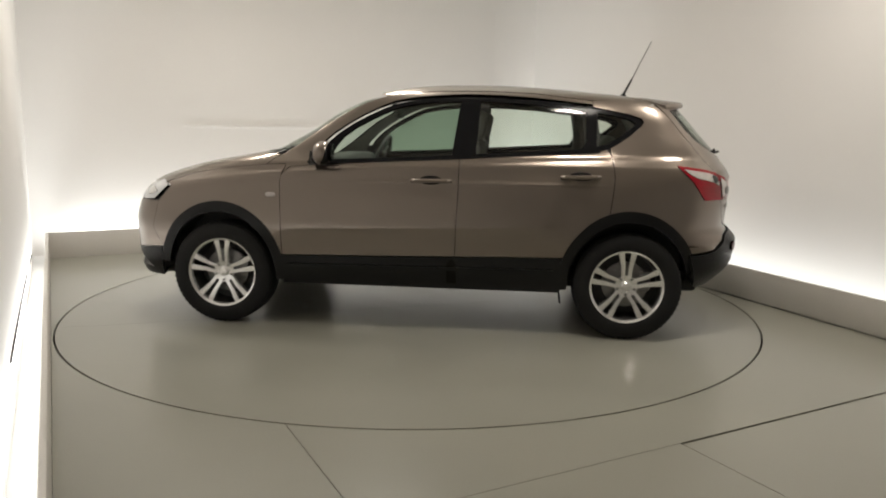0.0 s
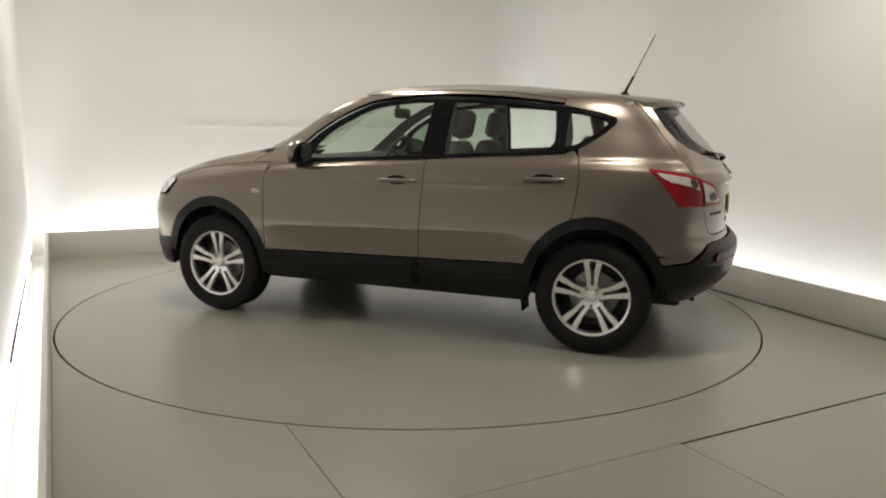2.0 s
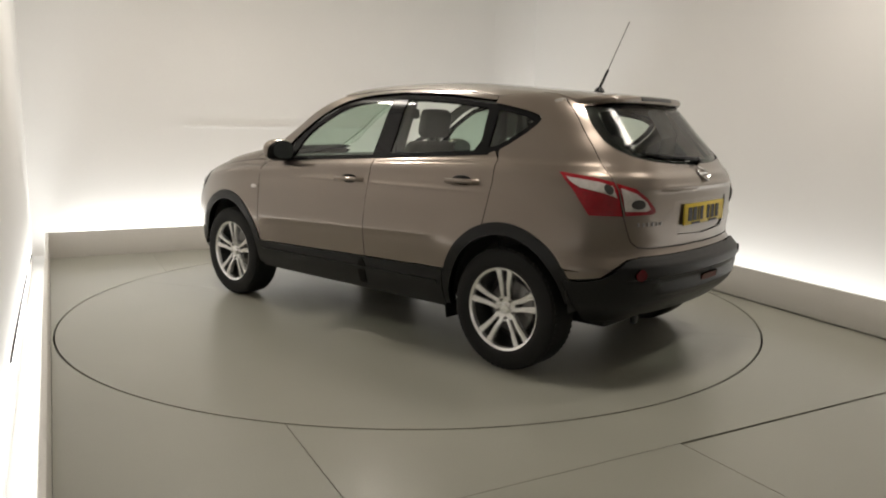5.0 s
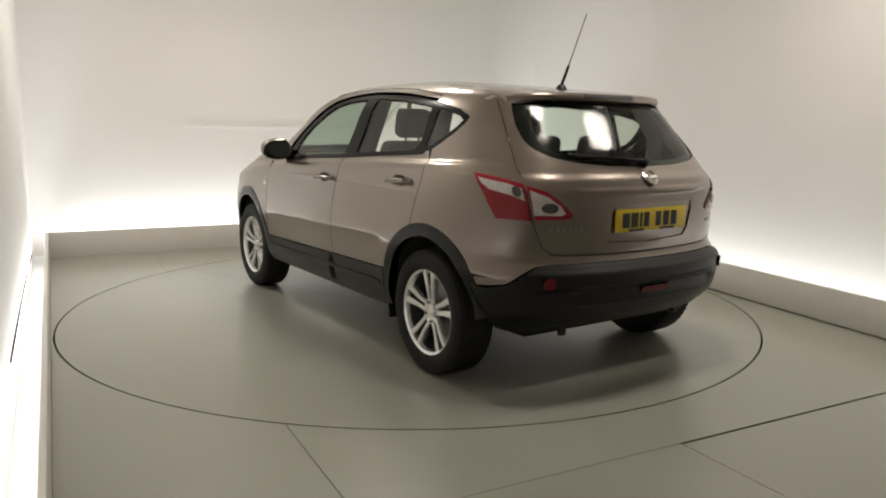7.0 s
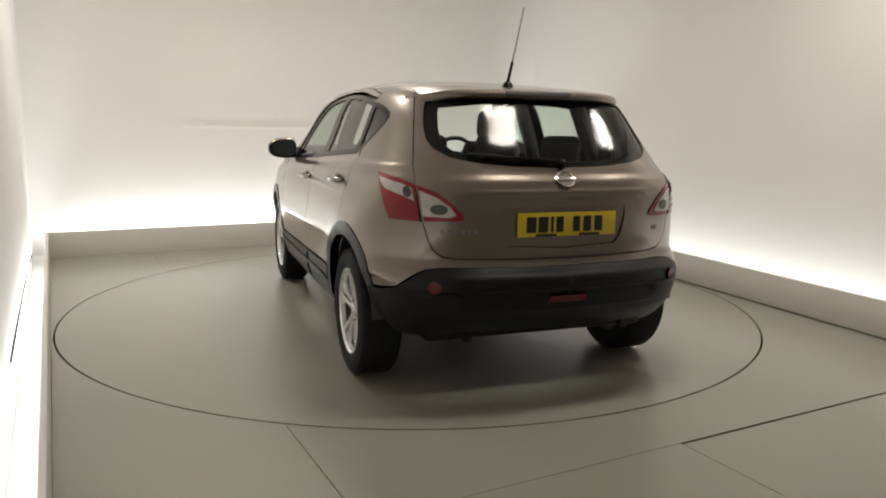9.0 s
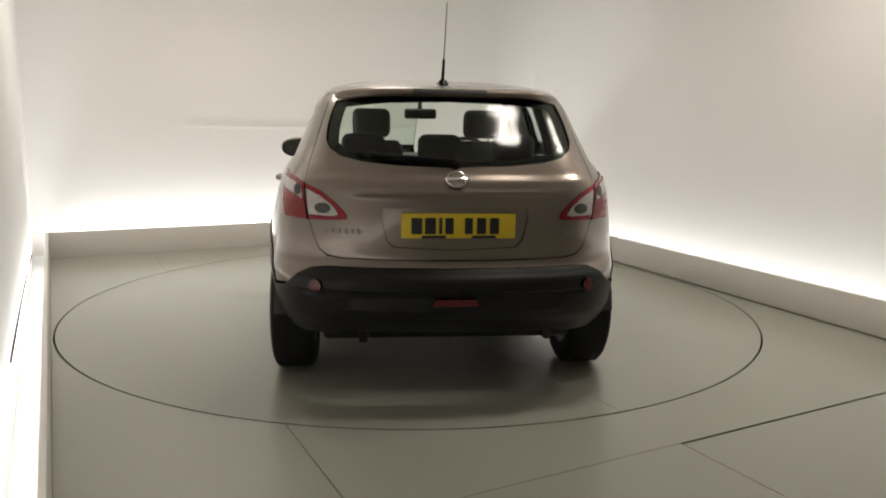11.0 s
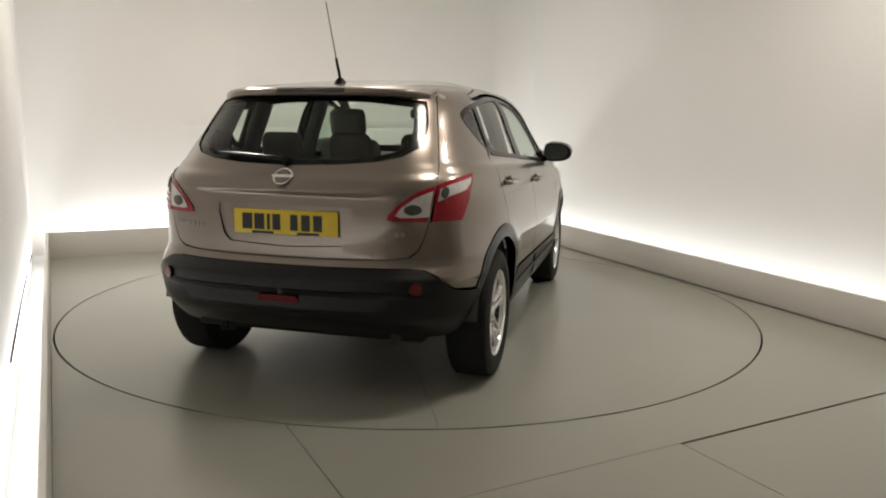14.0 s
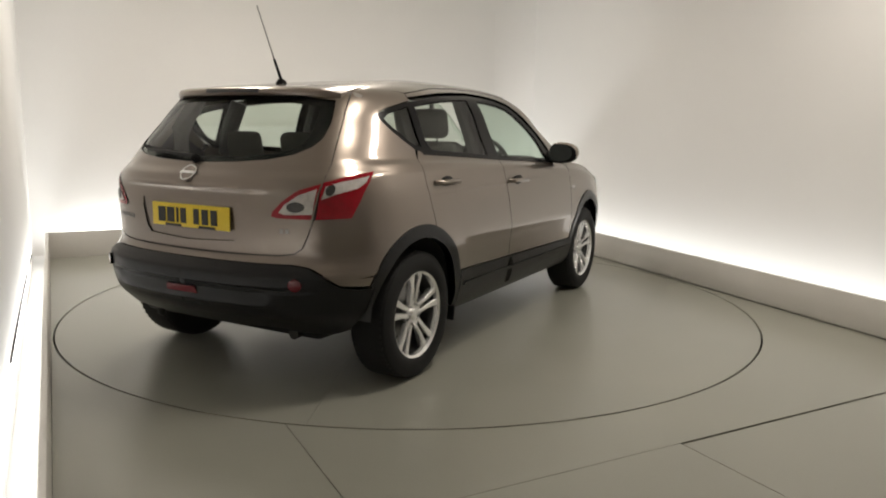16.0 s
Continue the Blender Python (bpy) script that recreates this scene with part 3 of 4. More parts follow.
def lip(al, z):
    """The raised lip over the plate."""
    y = abs(shell(al, z).y)
    across = 1 / (1 + math.exp((y - 0.46) / 0.03))
    return across * (0.006 * math.exp(-((z - 1.016) / 0.012) ** 2) - 0.010 / (1 + math.exp((z - 1.0) / 0.006)) * (1 / (1 + math.exp((0.94 - z) / 0.02))))


hatch = panel("hatch", hatch_pts, PAINT, holes=[glass_pts, recess, inner_lamp, mirror_lamp], both=False, swell=lip)[0]
panel("rear_glass", glass_pts, GLASS_REAR, parent=hatch, off=-0.006, rim=0.0, both=False, label="dark tinted rear window")
in_half = [(0.0, 1.158), (0.25, 1.164), (0.41, 1.179), (0.50, 1.204), (0.540, 1.240), (0.536, 1.31), (0.520, 1.38), (0.508, 1.410)]
panel("glass_border", glass_pts, GLOSS_BLACK, parent=hatch, holes=[R(*in_half) + R((0.3, 1.432), (0.0, 1.440), (-0.3, 1.432)) + R(*[(-y, z) for y, z in in_half[::-1][:-1]])], off=-0.010, rim=0.004, both=False)
panel("plate_recess", recess, PAINT, parent=hatch, off=-0.008, rim=0.0, both=False)
hl = panel("hatch_lamp", inner_lamp, LAMP_RED, off=0.005, label="red and clear lamp on the hatch")
panel("clear_lens", R((0.665, 0.905), (0.555, 0.903), (0.528, 0.912), (0.553, 0.948), (0.61, 0.992), (0.676, 1.020)), LAMP_CLEAR, parent=hl, off=0.009, rim=0.004, label="clear lens")
panel("reflector_bowl", R(*[(0.600 + 0.036 * math.cos(q), 0.938 + 0.024 * math.sin(q)) for q in [2 * math.pi * i / 16 for i in range(16)]]), LAMP_GREY, parent=hl, off=0.012, rim=0.003)
# rear bumper: painted top, black lower half
bump_top = R((0.0, 0.700), (0.3, 0.702), (0.52, 0.706), (0.586, 0.714)) + [("r", 0.588, 0.7165), ("r", 0.72, 0.70), ("s", -1.76, 0.60)] + S((-1.672, 0.5993), (-1.688, 0.556)) + R((0.78, 0.575), (0.725, 0.63), (0.66, 0.662), (0.58, 0.672), (0.0, 0.672))
bh = dense(bump_top)
half_poly = bh[:[i for i, p in enumerate(bh) if p[0] < 1e-6][-1] + 1]
rear_bumper = panel("rear_bumper", half_poly[1:] + [(-a, z) for a, z in half_poly[::-1][1:-1]] if half_poly[-1][0] > 1e-6 else half_poly + [(-a, z) for a, z in half_poly[::-1][1:-1]], PAINT, both=False, raw=True)[0]
low = R((0.0, 0.664), (0.58, 0.664), (0.66, 0.654), (0.72, 0.622), (0.78, 0.568)) + S((-1.76, 0.551), (-1.688, 0.55), (-1.715, 0.45), (-1.73, 0.40), (-1.735, 0.345)) + R((0.70, 0.325), (0.55, 0.335), (0.50, 0.36), (0.0, 0.36))
lh = dense(low)
lh = lh[:[i for i, p in enumerate(lh) if abs(p[0]) < 1e-6][-1] + 1]


def step_line(al, z):
    """The step across the black bumper."""
    y = abs(shell(al, z).y)
    wide, mid = 1 / (1 + math.exp((y - 0.66) / 0.02)), 1 / (1 + math.exp((y - 0.50) / 0.012))
    groove = -0.014 * wide * math.exp(-((z - 0.556) / 0.008) ** 2)
    # a ledge that leans up, set in under the groove
    inset = mid * (0.006 - 0.026 * min(1.0, max(0.0, (z - 0.478) / 0.067))) / (1 + math.exp((z - 0.547) / 0.003)) / (1 + math.exp((0.472 - z) / 0.004))
    return groove + inset


cladding = panel("bumper_cladding", lh + [(-a, z) for a, z in lh[::-1][1:-1]], CLAD, both=False, raw=True, off=0.011, swell=step_line, label="black textured lower bumper")[0]
panel("fog_lamp", R((-0.105, 0.505), (0.105, 0.505), (0.095, 0.538), (-0.095, 0.538)), REFLECT, parent=cladding, off=0.008, both=False, label="red rear fog lamp")
panel("reflector", R(*[(0.628 + 0.027 * math.cos(a), 0.588 + 0.027 * math.sin(a)) for a in [2 * math.pi * i / 16 for i in range(16)]]), REFLECT, parent=[cladding, cladding], off=0.024, label="round red reflector")
# sills and wheel arch trims
panel("sill", S((0.90, 0.288), (0.90, 0.474), (0.893, 0.474), (0.3, 0.484), (-0.235, 0.498), (-0.90, 0.512), (-0.90, 0.288)), SILL, off=0.008, label="black textured sill cladding")
panel("sill_step", S((0.86, 0.405), (0.86, 0.425), (-0.86, 0.437), (-0.86, 0.417)), SILL, off=0.014, rim=0.008)
# near-black patch laid on the sill; its colour stands for a notch's shade
panel("sill_notch_shade", S((-0.185, 0.33), (-0.185, 0.455), (-0.215, 0.488), (-0.245, 0.455), (-0.245, 0.33)), JOINT, off=0.013, rim=0.006)
for cx in (WB, -WB):
    a0, a1 = (-4, 168) if cx < 0 else (8, 184)
    ring = arch(cx, AX, AZ, a0, a1, 44)
    hole = arch(cx, AX - 0.062, AZ - 0.068, a1, a0, 44)
    panel("arch_trim", S(*ring, *hole), SILL, off=0.005, rim=0.05, label="black textured wheel arch trim")
panel("front_cladding", dense(S((1.76, 0.29), (1.74, 0.49), (1.82, 0.49), (2.0, 0.463)))[:-1] + [(math.pi, 0.463), (math.pi, 0.29)], CLAD, raw=True)
# roof and the painted rail over the side windows
rail = S((0.735, 1.078), (0.66, 1.19), (0.575, 1.268), (0.487, 1.328), (0.39, 1.386), (0.295, 1.433), (0.195, 1.474), (0.05, 1.502), (-0.105, 1.517), (-0.287, 1.524), (-0.5, 1.518), (-0.72, 1.504), (-1.07, 1.466),
         (-1.07, 1.485), (-0.72, 1.528), (-0.4, 1.543), (-0.1, 1.540), (0.05, 1.528), (0.26, 1.503), (0.385, 1.458), (0.495, 1.402), (0.60, 1.340), (0.70, 1.268), (0.805, 1.19), (0.90, 1.125), (0.966, 1.085), (0.998, 1.0585), (0.90, 1.0635), (0.868, 1.0625), (0.8865, 1.007), (0.845, 1.0485), (0.72, 1.0585))
panel("side_rail", rail, PAINT)
panel("pillar_trim", rail, PILLAR, off=-0.024, rim=0.0)
edge = dense(S((0.255, 1.508), (0.055, 1.533), (-0.1, 1.545), (-0.4, 1.547), (-0.72, 1.532), (-1.07, 1.489), (-1.2, 1.500), (-1.42, 1.511)))
edge = [p for k, p in enumerate(edge) if k == 0 or p[0] < edge[k - 1][0]]
edge = [p for k, p in enumerate(edge) if p[0] >= al_side(-1.42, 1.511) - 1e-6]
left = [(math.pi, 1.566), (2.75, 1.552)] + edge + [(al_rear(0.54, 1.502), 1.502), (al_rear(0.3, 1.508), 1.508), (0.0, 1.510)]
panel("roof", left + [(-q, z) for q, z in left[::-1][1:]] + [(-math.pi, TOP - 0.001), (math.pi, TOP - 0.001)], PAINT, both=False, raw=True)
# spoiler over the hatch with its brake lamp
def tail_z(x, y):
    """The height of the body's rear skin over the point x, y."""
    lo, hi = 1.36, 1.598
    for _ in range(30):
        m = (lo + hi) / 2
        if half_w(m) > abs(y) + 1e-4 and shell(al_rear(y, m), m).x < x:
            lo = m
        else:
            hi = m
    return lo


def spoiler_mesh():
    """A lofted blade that runs back from the roof and ends in an upright trailing face."""
    bm = bmesh.new()
    rings = []
    for i in range(31):
        k = (i - 15) / 15
        y = 0.562 * k
        back = 0.165 * y * y + 0.085 * abs(k) ** 5
        reach = 1 - 0.5 * abs(k) ** 8
        edge = tail_z(-1.64 + back, y) + 0.010 * reach
        low = tail_z(-1.695 + back, y) + 0.004
        xt = -1.640 + back - 0.062 * reach
        section = [(-1.46 + back, tail_z(-1.46 + back, y) + 0.003), (-1.56 + back, tail_z(-1.56 + back, y) + 0.005), (xt + 0.03, edge + 0.006), (xt, edge), (xt - 0.011 * reach, edge - 0.010),
                   (xt - 0.013 * reach, edge - 0.022), (xt - 0.006 * reach, edge - 0.034), (xt + 0.008, edge - 0.039), (-1.665 + back, min(low, edge - 0.034)), (-1.46 + back, edge - 0.02)]
        rings.append([bm.verts.new((x, y, z)) for x, z in section])
    n = len(rings[0])
    for a, b in zip(rings, rings[1:]):
        for q in range(n):
            bm.faces.new((a[q], a[(q + 1) % n], b[(q + 1) % n], b[q]))
    bm.faces.new(rings[0]), bm.faces.new(rings[-1][::-1])
    return bm


spoiler = part("spoiler", spoiler_mesh(), PAINT, car)
part("brake_lamp", bm_box((0.012, 0.36, 0.022), (-1.7075, 0, 1.478), 0.004, m=pose(0, 0, 0, 0, 20, 0)), TRIM, spoiler, "dark high brake lamp")
# side windows: black surround and panes
pane_f = S((0.60, 1.100), (0.3, 1.113), (0.0, 1.127), (-0.195, 1.137), (-0.215, 1.30), (-0.238, 1.478), (-0.105, 1.476), (0.05, 1.460), (0.170, 1.435), (0.26, 1.395), (0.345, 1.351), (0.435, 1.302), (0.505, 1.25), (0.555, 1.19))
pane_r = S((-0.345, 1.147), (-0.6, 1.162), (-0.9, 1.180), (-1.005, 1.187), (-1.04, 1.24), (-1.035, 1.425), (-0.72, 1.463), (-0.5, 1.477), (-0.365, 1.482))
pane_q = S((-1.10, 1.205), (-1.165, 1.222), (-1.225, 1.255), (-1.30, 1.308), (-1.345, 1.350), (-1.30, 1.378), (-1.18, 1.405), (-1.105, 1.415))
surround = panel("window_surround", S(*WINDOW), GLOSS_BLACK, holes=[pane_f, pane_r, pane_q], off=-0.008, rim=0.02, label="black window surround")
for poly, pane_glass in ((pane_f, GLASS_FRONT), (pane_r, GLASS), (pane_q, GLASS)):
    panel("side_window", poly, pane_glass, parent=surround, off=-0.013, rim=0.0, label="greenish tinted side window")
panel("belt_strip", S((0.68, 1.066), (0.6, belt(0.6) - 0.002), (0.3, belt(0.3) - 0.002), (-0.25, belt(-0.25) - 0.002), (-0.6, belt(-0.6) - 0.002), (-0.9, 1.150), (-1.12, 1.163), (-1.12, 1.175), (-0.9, 1.162), (-0.6, belt(-0.6) + 0.01), (-0.25, belt(-0.25) + 0.01), (0.3, belt(0.3) + 0.01), (0.6, belt(0.6) + 0.01)), GLOSS_BLACK, off=0.004, rim=0.01)
# windscreen
ws = [(al, z) for al, z in dense(S((0.81, 1.192), (0.705, 1.27), (0.605, 1.342), (0.50, 1.404), (0.39, 1.460), (0.27, 1.504)))[:14] if z > 1.15]
ws = [p for p in ws if p[1] < 1.5]
ws_poly = sorted(ws, key=lambda p: p[1])
ob = panel("windscreen", [(2.34, 1.152), (math.pi - 0.35, 1.161), (math.pi, 1.163), (math.pi + 0.35, 1.161), (2 * math.pi - 2.34, 1.152)] + [(2 * math.pi - a, z) for a, z in ws_poly] + [(math.pi, 1.565)] + ws_poly[::-1], GLASS, off=-0.008, rim=0.0, both=False, raw=True)[0]
ob.visible_shadow = False
panel("scuttle", [(2.31, 1.126), (2.5, 1.141), (math.pi - 0.4, 1.149), (math.pi, 1.152), (math.pi + 0.4, 1.149), (2 * math.pi - 2.5, 1.141), (2 * math.pi - 2.31, 1.126), (2 * math.pi - 2.31, 1.150), (math.pi + 0.35, 1.160), (math.pi, 1.162), (math.pi - 0.35, 1.160), (2.31, 1.150)], CLAD, both=False, raw=True, off=-0.004)

# dark inner structure behind the skin
panel("inner_side", S((1.85, 0.56), (1.85, 0.84), (1.6, 0.92), (1.3, 0.99), (0.9, 1.03), *[(x, belt(x) - 0.03) for x in (0.6, 0.3, -0.25, -0.6, -0.9)], (-1.16, 1.13), (-1.35, 1.22), (-1.50, 1.30), (-1.70, 1.05), (-1.85, 0.62), (-1.70, 0.62),
      *arch(-WB, 0.43, 0.47, 150, 20), (-0.84, 0.32), (0.86, 0.32), *arch(WB, 0.43, 0.47, 165, 30)), TRIM, off=-0.03, rim=0.0)
panel("inner_tail", R((0.0, 0.40), (0.60, 0.40), (0.62, 0.9), (0.60, 1.10), (0.0, 1.095), (-0.60, 1.10), (-0.62, 0.9), (-0.60, 0.40)), TRIM, off=-0.05, rim=0.0, both=False)
part("underbody", bm_box((3.7, 1.24, 0.14), (0.05, 0, 0.34), 0.03), CLAD, car)
for cx in (WB, -WB):
    for s in (1, -1):
        bm = bmesh.new()
        pts = arch(cx, 0.405, 0.435, 2, 174, 22)
        vs = [[bm.verts.new((x, s * y, z)) for x, z in pts] for y in (0.56, 0.862)]
        for i in range(len(pts) - 1):
            bm.faces.new((vs[0][i], vs[0][i + 1], vs[1][i + 1], vs[1][i]))
        bm.faces.new(vs[0])
        part("wheel_liner", bm, TRIM, car)


# ---- wheels ----
# inside of the rim, coloured dark for the shade between the spokes
SHADED_BARREL = mat("shaded_rim_barrel", (0.05, 0.05, 0.05), 0.45, metal=0.6, vary=0.2, scale=20)


def wheel(cx, s):
    w = new("wheel")
    w.parent = car
    w.matrix_local = pose(cx, s * 0.785, HUB, 0, 0, 0 if s > 0 else 180)
    prof = [(0.226, -0.105), (0.255, -0.112), (0.300, -0.110), (0.325, -0.098), (0.336, -0.078), (0.3385, -0.04), (0.3385, 0.04), (0.336, 0.078), (0.325, 0.098), (0.300, 0.110), (0.262, 0.112), (0.240, 0.106), (0.226, 0.098)]
    tyre = part("tyre", lathe(prof, 64), RUBBER, w)
    bm = bmesh.new()
    for g in range(60):
        a = 2 * math.pi * g / 60
        for yy, tilt in ((-0.062, 18), (0.062, -18), (0.0, 0)):
            box(bm, (0.019, 0.05 if yy else 0.045, 0.010), (0, 0, 0), 0, m=Matrix.Rotation(a + (0.05 if yy == 0 else 0), 4, "Y") @ pose(0, yy, 0.3318, 0, 0, tilt))
    part("tread", bm, RUBBER, w, smooth=False)
    part("rim", lathe([(0.212, 0.070), (0.216, 0.092), (0.229, 0.101), (0.234, 0.097), (0.232, 0.09)], 64), ALLOY, w, "silver alloy rim")
    part("shaded_rim_barrel", lathe([(0.226, -0.10), (0.205, -0.09), (0.195, 0.0), (0.213, 0.072)], 48), SHADED_BARREL, w)
    part("brake_disc", lathe([(0.02, 0.005), (0.135, 0.005), (0.145, 0.0), (0.145, -0.02), (0.02, -0.02)], 40), STEEL, w)
    part("caliper", bm_box((0.07, 0.06, 0.13), (-0.12, -0.002, 0.03), 0.015), STEEL, w)
    part("wheel_back", lathe([(0.01, -0.05), (0.2, -0.05), (0.2, -0.055)], 32), TRIM, w)
    for k in range(5):
        a = 2 * math.pi * k / 5
        bm = bmesh.new()
        for q in (-1, 1):
            outline = [(q * 0.008, 0.052), (q * 0.030, 0.048), (q * 0.034, 0.12), (q * 0.058, 0.222), (q * 0.021, 0.226), (q * 0.010, 0.13)]
            n = len(outline)
            # spokes dip towards the hub and bow out at the rim
            depth = [0.070, 0.070, 0.082, 0.092, 0.092, 0.082]
            hi = [bm.verts.new((x, d, z)) for (x, z), d in zip(outline, depth)]
            lo = [bm.verts.new((x * 1.15, d - 0.035, z)) for (x, z), d in zip(outline, depth)]
            top = [bm.faces.new((hi[0], hi[1], hi[2], hi[5])), bm.faces.new((hi[5], hi[2], hi[3], hi[4]))]
            bm.faces.new((lo[5], lo[2], lo[1], lo[0])), bm.faces.new((lo[4], lo[3], lo[2], lo[5]))
            for i in range(n):
                bm.faces.new((lo[i], lo[(i + 1) % n], hi[(i + 1) % n], hi[i]))
        bmesh.ops.recalc_face_normals(bm, faces=bm.faces)
        es = [e for e in bm.edges if len(e.link_faces) == 2 and e.calc_face_angle(0) > 0.7]
        bmesh.ops.bevel(bm, geom=es, offset=0.005, segments=2, affect="EDGES")
        bm.transform(Matrix.Rotation(a, 4, "Y"))
        part("spoke", bm, ALLOY, w, "silver twin spoke")
        bolt = part("wheel_bolt", lathe([(0.001, 0.075), (0.007, 0.075), (0.009, 0.070), (0.009, 0.055)], 8), STEEL, w)
        a2 = a + math.pi / 5
        bolt.matrix_local = Matrix.Translation((0.055 * math.sin(a2), 0, 0.055 * math.cos(a2)))
    part("hub", lathe([(0.001, 0.062), (0.05, 0.064), (0.07, 0.068), (0.074, 0.055), (0.07, 0.02)], 32), ALLOY, w)
    part("hub_cap", lathe([(0.001, 0.080), (0.024, 0.079), (0.030, 0.074), (0.031, 0.06)], 32), ALLOY, w)
    return w


for cx, s in ((WB, 1), (-WB, 1), (WB, -1), (-WB, -1)):
    wheel(cx, s)


# ---- small outside parts ----
def power(q, e):
    return math.copysign(abs(q) ** e, q)


def mirrors():
    for s in (1, -1):
        m = new("door_mirror")
        m.parent = car
        for nm, material, side in (("mirror_cap", PAINT, 1), ("mirror_housing", GLOSS_BLACK, -1)):
            bm = bmesh.new()
            bmesh.ops.create_uvsphere(bm, u_segments=28, v_segments=18, radius=1.0)
            bmesh.ops.bisect_plane(bm, geom=bm.verts[:] + bm.edges[:] + bm.faces[:], plane_co=(-0.25, 0, 0), plane_no=(-side, 0, -0.45 * side), clear_outer=True)
            for v in bm.verts:
                x, y, z = v.co
                v.co = Vector((power(x, 0.8) * (0.064 if x > 0 else 0.050), power(y, 0.7) * 0.108, power(z, 0.75) * (0.075 - 0.014 * y * s)))
            part(nm, bm, material, m).matrix_local = pose(0.595, s * 0.955, 1.138, 0, 0, 8 * s)
        bm = bmesh.new()
        bmesh.ops.create_circle(bm, cap_ends=True, segments=28, radius=1)
        for v in bm.verts:
            v.co = Vector((-0.0575, power(v.co.x, 0.7) * 0.090, power(v.co.y, 0.75) * (0.058 - 0.011 * v.co.x * s)))
        g = part("mirror_glass", bm, CHROME_DARK, m)
        g.matrix_local = pose(0.595, s * 0.955, 1.138, 0, 0, 8 * s)
        part("mirror_arm", bm_box((0.07, 0.09, 0.045), (0.655, s * 0.885, 1.088), 0.015), CLAD, m)
        part("mirror_base", bm_box((0.13, 0.016, 0.085), (0.66, s * 0.832, 1.105), 0.007, m=pose(0, 0, 0, 20 * s)), CLAD, m)


CHROME_DARK = mat("mirror_glass", (0.10, 0.11, 0.11), 0.1, metal=0.6, vary=0.1, scale=8)
mirrors()


def handle(x0, x1, z, doors):
    for i, s in enumerate((1, -1)):
        al = al_side((x0 + x1) / 2, z)
        p, n = shell(al, z), normal_at(al, z)
        y = p.y
        h = part("door_handle", tube([(x0, s * (y - 0.002), z), (x0 - 0.02, s * (y + 0.026), z + 0.003), ((x0 + x1) / 2, s * (y + 0.034), z + 0.006), (x1 + 0.02, s * (y + 0.026), z + 0.006), (x1, s * (y - 0.004), z + 0.005)], 0.014, 10), PAINT, doors[i])
        # black lens behind the grip: the recess's shade given as colour
        bm = bmesh.new()
        bmesh.ops.create_uvsphere(bm, u_segments=20, v_segments=10, radius=1)
        for v in bm.verts:
            v.co = Vector((v.co.x * 0.075, v.co.y * 0.007, v.co.z * 0.030))
        cup = part("handle_cup_shade", bm, GLOSS_BLACK, doors[i])
        cup.matrix_local = pose((x0 + x1) / 2, s * (y + 0.001), z + 0.006)


handle(0.05, -0.20, 0.972, front_doors)
handle(-0.89, -1.12, 1.012, rear_doors)
for s in (1, -1):
    al = al_side(0.964, 0.866)
    p = shell(al, 0.866)
    bm = bmesh.new()
    bmesh.ops.create_uvsphere(bm, u_segments=16, v_segments=10, radius=1)
    for v in bm.verts:
        v.co = Vector((v.co.x * 0.036 + p.x, (v.co.y * 0.009 + p.y) * s, v.co.z * 0.017 + p.z))
    part("side_repeater", bm, LAMP_CLEAR, car, "clear side indicator lens")

# aerial
stand = pose(-1.335, 0, 1.532, 90, 0, 0)
aerial = part("aerial", lathe([(0.001, 0.028), (0.016, 0.026), (0.028, 0.012), (0.036, -0.01)], 20), GLOSS_BLACK, car, "slim black roof aerial")
aerial.matrix_local = stand
mast = tube([(-1.335, 0, 1.552), (-1.388, 0, 1.66)], 0.009, 10, 0.8)
mast.transform(stand.inverted())
part("mast", mast, GLOSS_BLACK, aerial)
rod = tube([(-1.388, 0, 1.66), (-1.512, 0, 1.925)], 0.0038, 8, 0.8)
rod.transform(stand.inverted())
part("rod", rod, STEEL, aerial)

# number plate, lettering, badge, wiper
def on_tail(y, z, off=0.0):
    al = al_rear(y, z)
    return shell(al, z) + normal_at(al, z) * off


plate = part("number_plate", bm_box((0.008, 0.524, 0.114), (-2.025, -0.014, 0.866), 0.003), PLATE, car, "yellow number plate")
for k, (y, w) in enumerate(((0.192, 0.050), (0.130, 0.050), (0.083, 0.014), (0.043, 0.038), (-0.046, 0.036), (-0.104, 0.042), (-0.164, 0.042))):
    part("plate_bar", bm_box((0.003, w, 0.074), (-2.0302, y - 0.014, 0.866)), BAR, plate, smooth=False)
part("plate_strip", bm_box((0.003, 0.11, 0.012), (-2.0298, 0.10, 0.816)), BAR, plate, smooth=False)
part("plate_strip", bm_box((0.003, 0.11, 0.012), (-2.0298, -0.13, 0.816)), BAR, plate, smooth=False)
for y, w in ((0.590, 0.018), (0.560, 0.020), (0.530, 0.016), (0.500, 0.020), (0.470, 0.014), (0.442, 0.018)):
    ob = part("name_bar", bm_box((0.003, w, 0.020), (0, 0, 0), 0.001), STEEL, hatch, "silver lettering bar")
    ob.matrix_local = Matrix.Translation(on_tail(y, 0.835, 0.001)) @ pose(0, 0, 0, 0, 0, -9)
for y in (-0.535, -0.56):
    ob = part("name_bar", bm_box((0.003, 0.018, 0.020), (0, 0, 0), 0.001), STEEL, hatch, "silver lettering bar")
    ob.matrix_local = Matrix.Translation(on_tail(y, 0.825, 0.001)) @ pose(0, 0, 0, 0, 0, 9)
p = on_tail(0, 1.074, 0.002)
